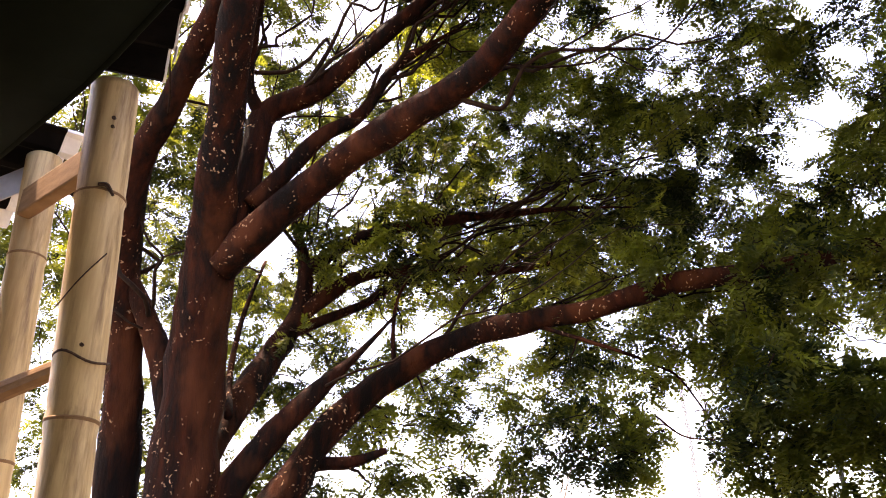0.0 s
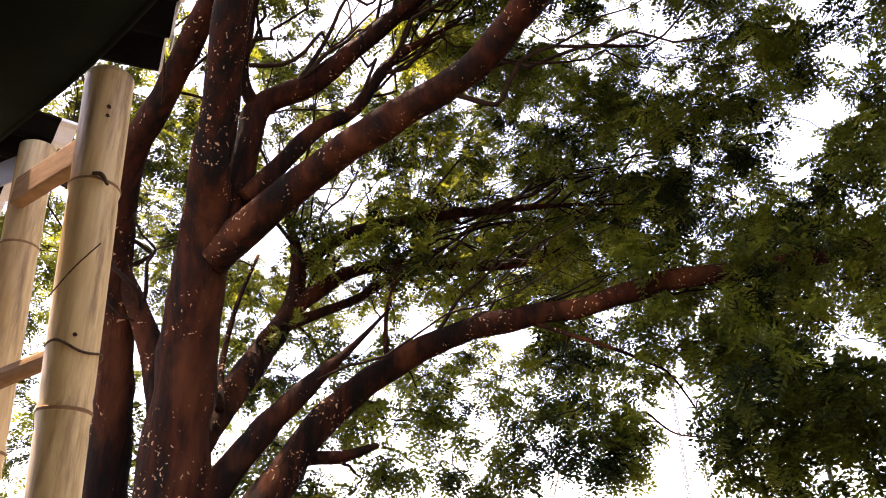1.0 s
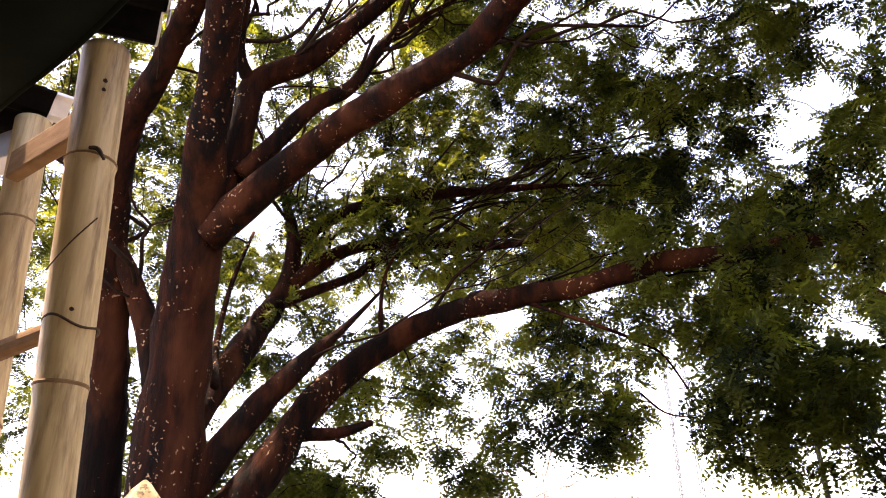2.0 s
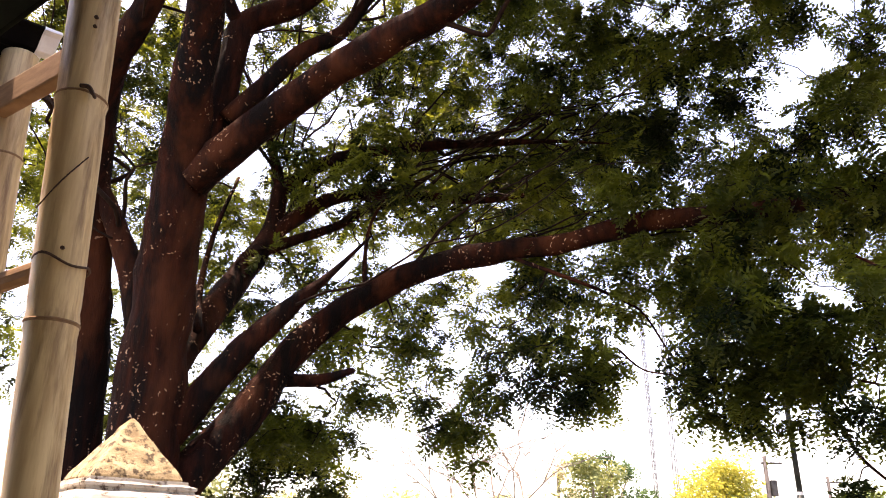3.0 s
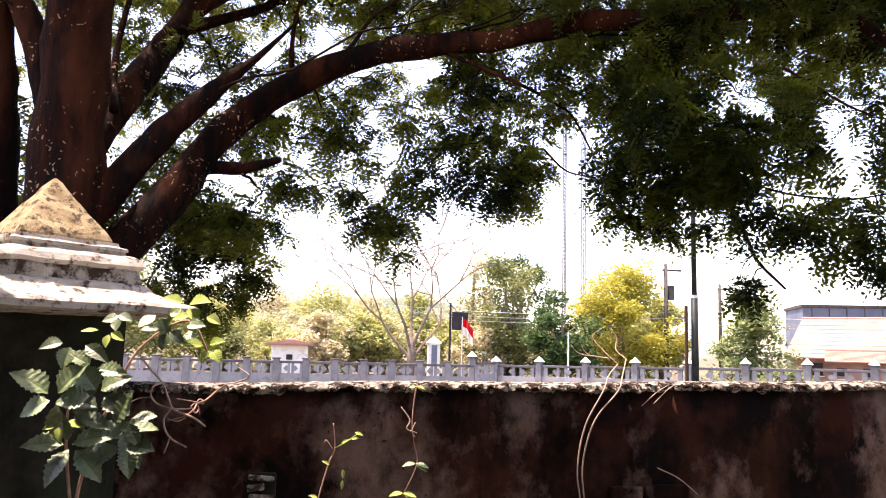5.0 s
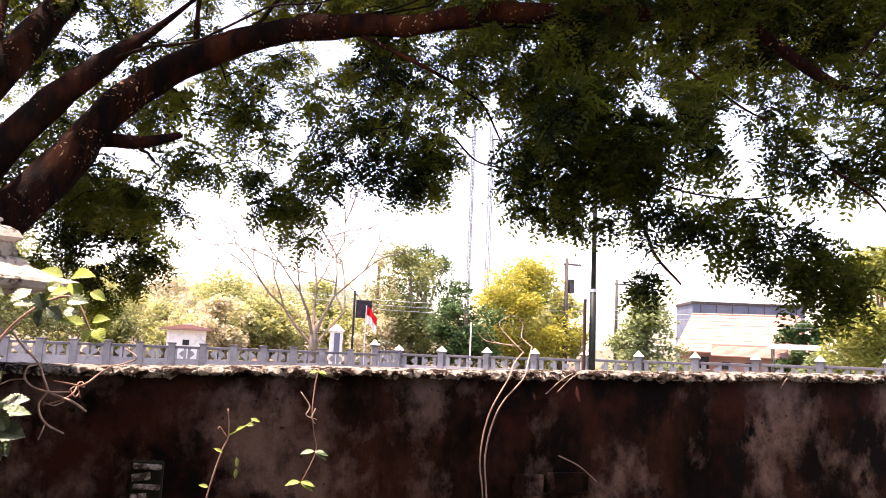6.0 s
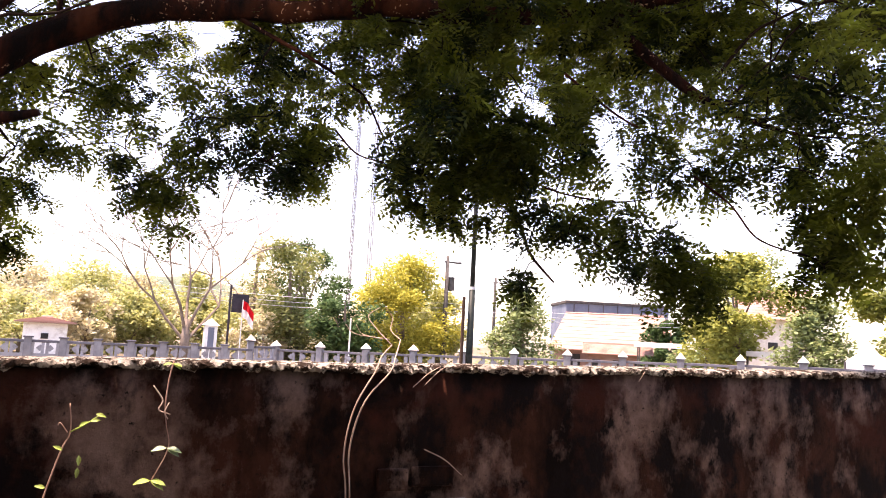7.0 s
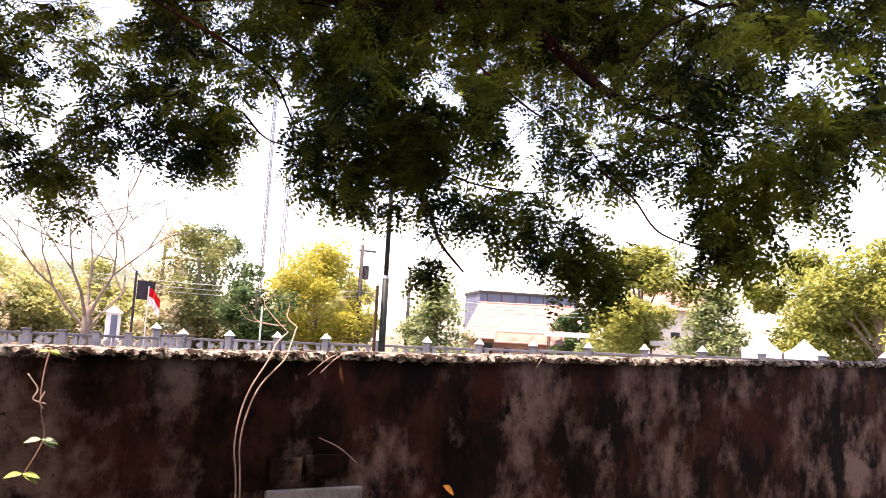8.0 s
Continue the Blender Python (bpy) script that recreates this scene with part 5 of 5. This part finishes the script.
def canopy(x, y, wide, deep, z, turn, label):
    ob = thing("white_canopy", label, "canopy", "white canopies", at=(x, y, 0), turn=turn)
    bm, rows = bmesh.new(), []
    for i in range(9):
        u = -1 + 2 * i / 8
        rows.append([bm.verts.new((u * wide / 2, v * deep / 2, z - 0.10 * (1 - abs(u)) + 0.35 * max(0, abs(u) - 0.4) * (u < 0))) for v in (-1, 0, 1)])
    for a, b in zip(rows, rows[1:]):
        for k in range(2):
            bm.faces.new((a[k], b[k], b[k + 1], a[k + 1]))
    bmesh.ops.solidify(bm, geom=bm.faces[:], thickness=0.08)
    part("sheet", bm, "white_cloth", ob)
    part("valance", box((wide, 0.05, 0.24), (0, -deep / 2 - 0.02, z - 0.10), 0.01), "white_cloth", ob, "white hanging front edge")
    for sx in (-0.45, 0.45):
        for sy in (-0.45, 0.45):
            part("leg", tube([(sx * wide, sy * deep, 0, 0.04), (sx * wide, sy * deep, z - 0.02, 0.04)], 6), "concrete_pole", ob)


canopy(27.6, 31.7, 3.7, 1.8, 2.22, -42, "long white sheet canopy on posts")
canopy(29.3, 27.4, 1.5, 1.4, 2.02, -45, "white stall canopy on posts")


def tent(x, y, wide, eave, top):
    ob = thing("white_tent", "white peaked market tent", "tent", "white tents", at=(x, y, 0), turn=-55)
    bm = bmesh.new()
    n, w = 8, wide / 2
    tip = bm.verts.new((0, 0, top))
    ring = []
    for sx, sy, ex, ey in ((-1, -1, 1, -1), (1, -1, 1, 1), (1, 1, -1, 1), (-1, 1, -1, -1)):
        for k in range(n):
            s = k / n
            ring.append(bm.verts.new(((sx + (ex - sx) * s) * w, (sy + (ey - sy) * s) * w, eave)))
    mid = [bm.verts.new((v.co.x * 0.45, v.co.y * 0.45, eave + (top - eave) * 0.42)) for v in ring]
    skirt = [bm.verts.new((v.co.x, v.co.y, eave - 0.3)) for v in ring]
    m = len(ring)
    for k in range(m):
        bm.faces.new((ring[k], ring[(k + 1) % m], mid[(k + 1) % m], mid[k]))
        bm.faces.new((mid[k], mid[(k + 1) % m], tip))
        bm.faces.new((skirt[k], skirt[(k + 1) % m], ring[(k + 1) % m], ring[k]))
    part("cover", bm, "white_cloth", ob)
    part("sides", box((wide * 0.96, wide * 0.96, eave - 0.1), (0, 0, (eave - 0.1) / 2), 0.02), "white_cloth", ob)
    for sx in (-1, 1):
        for sy in (-1, 1):
            part("leg", tube([(sx * w, sy * w, 0, 0.04), (sx * w, sy * w, eave, 0.04)], 6), "concrete_pole", ob)


tent(26.6, 19.9, 1.5, 1.75, 2.50)
tent(27.5, 18.7, 1.5, 1.72, 2.32)


def kiosk():
    ob = thing("white_shrine_post", "small white pointed shrine post with dark panel", "shrine", at=(5.98, 41.5, 0))
    part("body", box((0.62, 0.62, 1.95), (0, 0, 0.975), 0.02), "white", ob)
    bm = bmesh.new()
    base = [bm.verts.new((x * 0.40, y * 0.40, 1.95)) for x, y in ((-1, -1), (1, -1), (1, 1), (-1, 1))]
    tip = bm.verts.new((0, 0, 2.32))
    for i in range(4):
        bm.faces.new((base[i], base[(i + 1) % 4], tip))
    bm.faces.new(base[::-1])
    part("roof", bm, "white", ob)
    part("panel", box((0.30, 0.03, 1.0), (0, -0.315, 1.35), 0.004), "grey_clad", ob, "blue grey panel")


kiosk()


def flag():
    ob = thing("flag", "red and white flag hanging from a thin pale pole", "flag", at=(7.35, 40.6, 0))
    part("staff", tube([(0, 0, -0.1, 0.035), (0, 0, 3.35, 0.025)], 8), "band", ob, "thin pale pole")
    for tone, z0, z1 in (("red", 2.85, 3.28), ("white_cloth", 2.42, 2.85)):
        bm, rows = bmesh.new(), []
        for i in range(13):
            s = i / 12
            rows.append([bm.verts.new((0.03 + 0.55 * s + 0.05 * math.sin(s * 7), 0.12 * math.sin(s * 8), z0 + (z1 - z0) * q - 0.45 * s * s - 0.15 * s)) for q in (0, 0.5, 1)])
        for a, b in zip(rows, rows[1:]):
            for k in range(2):
                bm.faces.new((a[k], b[k], b[k + 1], a[k + 1]))
        bmesh.ops.solidify(bm, geom=bm.faces[:], thickness=0.006)
        part("stripe", bm, tone, ob, "red cloth half" if tone == "red" else "white cloth half")


flag()


def sign_board():
    ob = thing("sign_board", "dark sign board on a black post", "sign", at=(6.75, 40.9, 0))
    part("post", tube([(0, 0, -0.1, 0.06), (0, 0, 4.1, 0.06)], 8), "sign", ob)
    part("board", box((0.85, 0.08, 0.95), (0.52, 0.02, 3.15), 0.01), "sign", ob)


sign_board()
post = link("thin_post", tube([(10.9, 33.6, -0.1, 0.04), (10.9, 33.6, 2.55, 0.035)], 8), "cap")
tagged(post, "thin pale post behind the fence", "post")


# ---- creepers on the near wall ----
def leaf_blade(length, wide, teeth=7, fold=0.25, curl=0.2):
    """A toothed leaf along x with a keel, raised veins and a curled tip."""
    bm = bmesh.new()
    n = teeth * 2
    rib, left, right, ml, mr = [], [], [], [], []
    for i in range(n + 1):
        s = i / n
        w = wide * 0.5 * math.sin(math.pi * min(1, s * 0.96 + 0.04) ** 0.75) ** 0.9
        tooth = 1.0 if i % 2 else 0.80
        x, z = length * s, -curl * length * s * s
        pleat = 0.011 * length * (1 if i % 2 else -1)
        rib.append(bm.verts.new((x, 0, z)))
        for rows, side, q in ((ml, 1, 0.5), (mr, -1, 0.5), (left, 1, 1.0), (right, -1, 1.0)):
            back = 0.10 * length * q
            rows.append(bm.verts.new((x + back * (1 - s), side * w * q * (tooth if q == 1 else 1), z + fold * w * q + pleat * q)))
    for a, b in ((rib, ml), (ml, left), (mr, rib), (right, mr)):
        for i in range(n):
            bm.faces.new((a[i], a[i + 1], b[i + 1], b[i]))
    return bm


def put(ob, at, along, face):
    x = Vector(along).normalized()
    z = (Vector(face) - x * Vector(face).dot(x)).normalized()
    ob.matrix_world = Matrix.Translation(at) @ Matrix((x, z.cross(x), z)).transposed().to_4x4()


def strand(rows, tone, parent, label="", name="stem"):
    return part(name, tube(spline(rows, 6), 6, rough=0.2), tone, parent, label, smooth=True)


def bramble():
    rng = random.Random(5)
    vine = thing("bramble_vine", "leafy creeper with toothed leaves at the pillar", "vine")
    strand([(-0.47, 1.66, 1.0, 0.004), (-0.45, 1.67, 1.30, 0.004), (-0.41, 1.67, 1.45, 0.0035), (-0.36, 1.68, 1.57, 0.003), (-0.27, 1.68, 1.63, 0.0025), (-0.22, 1.67, 1.56, 0.002)], "red_stem", vine)
    strand([(-0.43, 1.67, 1.10, 0.004), (-0.48, 1.67, 1.38, 0.003), (-0.475, 1.67, 1.54, 0.002)], "red_stem", vine)
    groups = [(-0.493, 1.455, 0.075, 5, "vine_leaf"), (-0.428, 1.462, 0.078, 5, "vine_leaf"), (-0.469, 1.561, 0.052, 3, "vine_leaf"), (-0.443, 1.511, 0.06, 4, "vine_leaf"), (-0.39, 1.396, 0.07, 5, "vine_leaf"),
              (-0.453, 1.366, 0.072, 5, "vine_leaf"), (-0.361, 1.369, 0.065, 4, "vine_leaf"), (-0.483, 1.412, 0.03, 3, "young_leaf"), (-0.264, 1.643, 0.045, 4, "young_leaf"), (-0.269, 1.599, 0.042, 3, "vine_leaf"),
              (-0.219, 1.56, 0.04, 4, "young_leaf"), (-0.319, 1.624, 0.042, 3, "vine_leaf"), (-0.24, 1.623, 0.035, 3, "young_leaf"), (-0.409, 1.587, 0.03, 3, "young_leaf"), (-0.394, 1.619, 0.036, 3, "vine_leaf"),
              (-0.354, 1.419, 0.045, 3, "vine_leaf"), (-0.3, 1.593, 0.035, 3, "vine_leaf")]
    for x, z, size, n, tone in groups:
        start = rng.uniform(-0.5, 0.5)
        for k in range(n):
            a = start + (k - (n - 1) / 2) * 1.15
            down = Vector((math.sin(a), -0.35 + rng.uniform(-0.3, 0.3), -math.cos(a) + 0.15))
            leaf = part("leaf", leaf_blade(size * rng.uniform(0.75, 1.15), size * rng.uniform(0.62, 0.80), 7, rng.uniform(0.1, 0.4), rng.uniform(0.05, 0.35)), tone, vine)
            at = (x + 0.010 * math.sin(a) + rng.uniform(-0.012, 0.012), 1.65 + rng.uniform(-0.035, 0.02), z + 0.02 - 0.01 * math.cos(a))
            put(leaf, at, down, (rng.uniform(-0.5, 0.2), -0.75 + rng.uniform(-0.3, 0.3), 0.75))
    for x, z in ((-0.705, 1.715), (-0.695, 1.445)):
        leaf = part("leaf", leaf_blade(0.06, 0.035), "young_leaf", vine)
        put(leaf, (x + 0.03, 1.62, z), (0.7, -0.1, -0.5), (-0.3, -0.6, 0.7))


bramble()


def dry_tendrils():
    ob = thing("dry_tendril", "tangle of dry reddish curling stems", "vine")
    strand([(-0.396, 1.838, 1.560, 0.0019), (-0.370, 1.850, 1.525, 0.0026), (-0.345, 1.862, 1.496, 0.0026), (-0.325, 1.844, 1.459, 0.0026), (-0.316, 1.856, 1.438, 0.0026), (-0.270, 1.838, 1.422, 0.0026), (-0.244, 1.850, 1.402, 0.0019)], "dry_stem", ob)
    strand([(-0.344, 1.856, 1.495, 0.0016), (-0.359, 1.838, 1.488, 0.0022), (-0.365, 1.850, 1.467, 0.0022), (-0.351, 1.862, 1.448, 0.0022), (-0.317, 1.844, 1.440, 0.0022), (-0.280, 1.856, 1.440, 0.0016)], "dry_stem", ob)
    strand([(-0.319, 1.844, 1.440, 0.0018), (-0.334, 1.856, 1.419, 0.0024), (-0.329, 1.838, 1.399, 0.0024), (-0.319, 1.850, 1.378, 0.0024), (-0.304, 1.862, 1.365, 0.0024), (-0.282, 1.844, 1.358, 0.0018)], "dry_stem", ob)
    strand([(-0.320, 1.862, 1.379, 0.0014), (-0.322, 1.844, 1.362, 0.0018), (-0.330, 1.856, 1.343, 0.0014)], "dry_stem", ob)
    strand([(-0.204, 1.850, 1.496, 0.0015), (-0.229, 1.862, 1.477, 0.0020), (-0.248, 1.844, 1.459, 0.0020), (-0.266, 1.856, 1.451, 0.0020), (-0.271, 1.838, 1.438, 0.0020), (-0.293, 1.850, 1.423, 0.0020), (-0.329, 1.862, 1.412, 0.0015)], "red_stem", ob)
    strand([(-0.309, 1.838, 1.463, 0.0011), (-0.290, 1.850, 1.459, 0.0015), (-0.269, 1.862, 1.454, 0.0015), (-0.251, 1.844, 1.452, 0.0015), (-0.258, 1.856, 1.461, 0.0015), (-0.263, 1.838, 1.457, 0.0015), (-0.258, 1.850, 1.429, 0.0011)], "red_stem", ob)
    strand([(-0.278, 1.856, 1.443, 0.0011), (-0.266, 1.838, 1.432, 0.0015), (-0.261, 1.850, 1.441, 0.0015), (-0.272, 1.862, 1.451, 0.0015), (-0.279, 1.844, 1.444, 0.0011)], "red_stem", ob)
    strand([(-0.407, 1.844, 1.453, 0.0012), (-0.391, 1.856, 1.461, 0.0016), (-0.364, 1.838, 1.465, 0.0012)], "dry_stem", ob)
    strand([(-0.329, 1.862, 1.418, 0.0010), (-0.305, 1.844, 1.413, 0.0013), (-0.288, 1.856, 1.420, 0.0010)], "dry_stem", ob)
    strand([(-0.204, 1.850, 1.496, 0.0012), (-0.178, 1.862, 1.502, 0.0016), (-0.155, 1.844, 1.515, 0.0016), (-0.180, 1.856, 1.533, 0.0012)], "dry_stem", ob)


dry_tendrils()


def hanging_vines():
    y = WALL_Y - 0.03
    pair = thing("hanging_stems", "two long pale stems hanging over the wall", "vine")
    for shift, rows in enumerate((((0.80, 2.06, 1.56), (0.745, 1.985, 1.53), (0.719, y, 1.495), (0.670, y, 1.404), (0.650, y, 1.294), (0.662, y, 1.184), (0.67, y, 0.9)),
                                  ((0.82, 2.05, 1.575), (0.785, 1.99, 1.53), (0.757, y, 1.493), (0.695, y, 1.418), (0.664, y, 1.308), (0.672, y, 1.184), (0.69, y, 0.9)))):
        strand([(*r, 0.0019) for r in rows], "dry_stem", pair)
        end = rows[0]
        strand([(*end, 0.0014), (end[0] - 0.03 + 0.02 * shift, 2.10, 1.60, 0.0013), (end[0] - 0.05 + 0.05 * shift, 2.12, 1.635, 0.0012), (end[0] - 0.02, 2.12, 1.66, 0.0008)], "dry_stem", pair)
        strand([(end[0] - 0.02, 2.08, 1.575, 0.0012), (end[0] - 0.07 - 0.04 * shift, 2.1, 1.585, 0.0011), (end[0] - 0.09 - 0.05 * shift, 2.1, 1.61, 0.0008)], "dry_stem", pair)
    for a, b in (((0.83, 1.456), (0.905, 1.512)), ((0.862, 1.462), (0.93, 1.518)), ((0.871, 1.30), (0.98, 1.234)), ((1.55, 1.49), (1.57, 1.52))):
        straw = link("straw", tube(spline([(a[0], y + 0.02, a[1], 0.0011), ((a[0] + b[0]) / 2, y + 0.012, (a[1] + b[1]) / 2 + 0.008, 0.0013), (b[0], y + 0.018, b[1], 0.0008)], 5), 5), "dry_stem")
        tagged(straw, "dry straw stalk clinging to the wall", "straw", "straws on the wall")
    rng = random.Random(9)
    knot = thing("wilted_creeper", "thin wilted creeper with a few yellow leaves", "vine")
    strand([(0.240, y + 0.005, 1.50, 0.0018), (0.233, y, 1.46, 0.0018), (0.229, y - 0.01, 1.403, 0.0015), (0.235, y - 0.01, 1.36, 0.0012), (0.243, y - 0.01, 1.31, 0.0012), (0.211, y - 0.01, 1.235, 0.0009)], "red_stem", knot)
    strand([(0.201, y - 0.01, 1.446, 0.0015), (0.222, y - 0.015, 1.415, 0.0018), (0.215, y - 0.02, 1.395, 0.0015), (0.240, y - 0.02, 1.385, 0.0012)], "dry_stem", knot)
    strand([(0.236, y - 0.015, 1.41, 0.0012), (0.228, y - 0.02, 1.39, 0.0015), (0.236, y - 0.02, 1.375, 0.0012)], "dry_stem", knot)
    for x, z, n, size in ((0.24, 1.312, 3, 0.034), (0.212, 1.243, 3, 0.036), (0.237, 1.495, 3, 0.022)):
        for k in range(n):
            leaf = part("leaf", leaf_blade(size, size * 0.5), "young_leaf" if z != 1.312 else "vine_leaf", knot)
            put(leaf, (x, y - 0.012, z), (math.cos(2.6 * k + 0.3), -0.3, 0.25 * math.sin(2.6 * k) - 0.15), (rng.uniform(-0.3, 0.3), -0.5, 0.8))
    weed = thing("wall_weed", "dry reddish weed rooted against the wall", "weed")
    strand([(-0.01, y - 0.02, 1.10, 0.002), (0.009, y - 0.02, 1.219, 0.0019), (0.032, y - 0.02, 1.311, 0.0017), (0.045, y - 0.02, 1.347, 0.0014), (0.039, y - 0.02, 1.406, 0.0012)], "red_stem", weed)
    strand([(0.045, y - 0.02, 1.347, 0.0018), (0.07, y - 0.03, 1.362, 0.0016), (0.097, y - 0.03, 1.382, 0.001)], "young_leaf", weed)
    strand([(0.04, y - 0.02, 1.345, 0.0015), (0.025, y - 0.02, 1.365, 0.001), (0.02, y - 0.02, 1.36, 0.001)], "red_stem", weed)
    for x, z, a in ((0.06, 1.36, 0.5), (0.08, 1.37, 0.2), (0.035, 1.31, 2.6), (0.01, 1.235, 2.8), (0.066, 1.30, -1.5), (0.066, 1.275, -1.6), (0.09, 1.385, -0.2)):
        leaf = part("leaf", leaf_blade(0.022, 0.010), "young_leaf", weed)
        put(leaf, (x, y - 0.025, z), (math.cos(a), -0.2, math.sin(a)), (0.1, -0.7, 0.6))


hanging_vines()


def wall_patches():
    """Where the plaster has fallen: bare blocks stand a little proud of the face."""
    y = WALL_Y
    patch = part("bare_block", box((0.26, 0.016, 0.12), (0.873, y - 0.004, 1.115), 0.005), "block", wall_east, "bare grey cement block")
    part("bare_block", box((0.085, 0.014, 0.055), (0.79, y - 0.004, 1.225), 0.005), "plaster", wall_east, "bare block edge")
    part("bare_block", box((0.12, 0.014, 0.05), (0.90, y - 0.004, 1.232), 0.005), "plaster", wall_east, "bare block edge")
    for k, (wide, shift, tilt) in enumerate(((0.062, 0.002, 4), (0.040, -0.010, -7), (0.058, 0.004, 3), (0.034, -0.012, -4))):
        brick = part("brick", box((wide, 0.022, 0.012 + 0.004 * (k % 2)), bevel=0.003), "dirty_shaded_lime", wall_east, "pale broken brick course in a hole")
        brick.matrix_world = pose(-0.126 + shift, y - 0.006, 1.272 - 0.022 * k, 0, tilt, 0)
    # no recess: a dark plate on the face, coloured as the shade inside
    hole = part("hole", box((0.070, 0.012, 0.088), (-0.124, y - 0.003, 1.24), 0.005), "shaft", wall_east, "dark plate for the shade in the plaster hole")
    leaf = link("orange_leaf", leaf_blade(0.045, 0.024), "orange_leaf")
    put(leaf, (1.245, y - 0.012, 1.165), (0.8, -0.2, -0.5), (0.1, -0.7, 0.6))
    tagged(leaf, "bright orange fallen leaf against the wall", "leaf")


wall_patches()
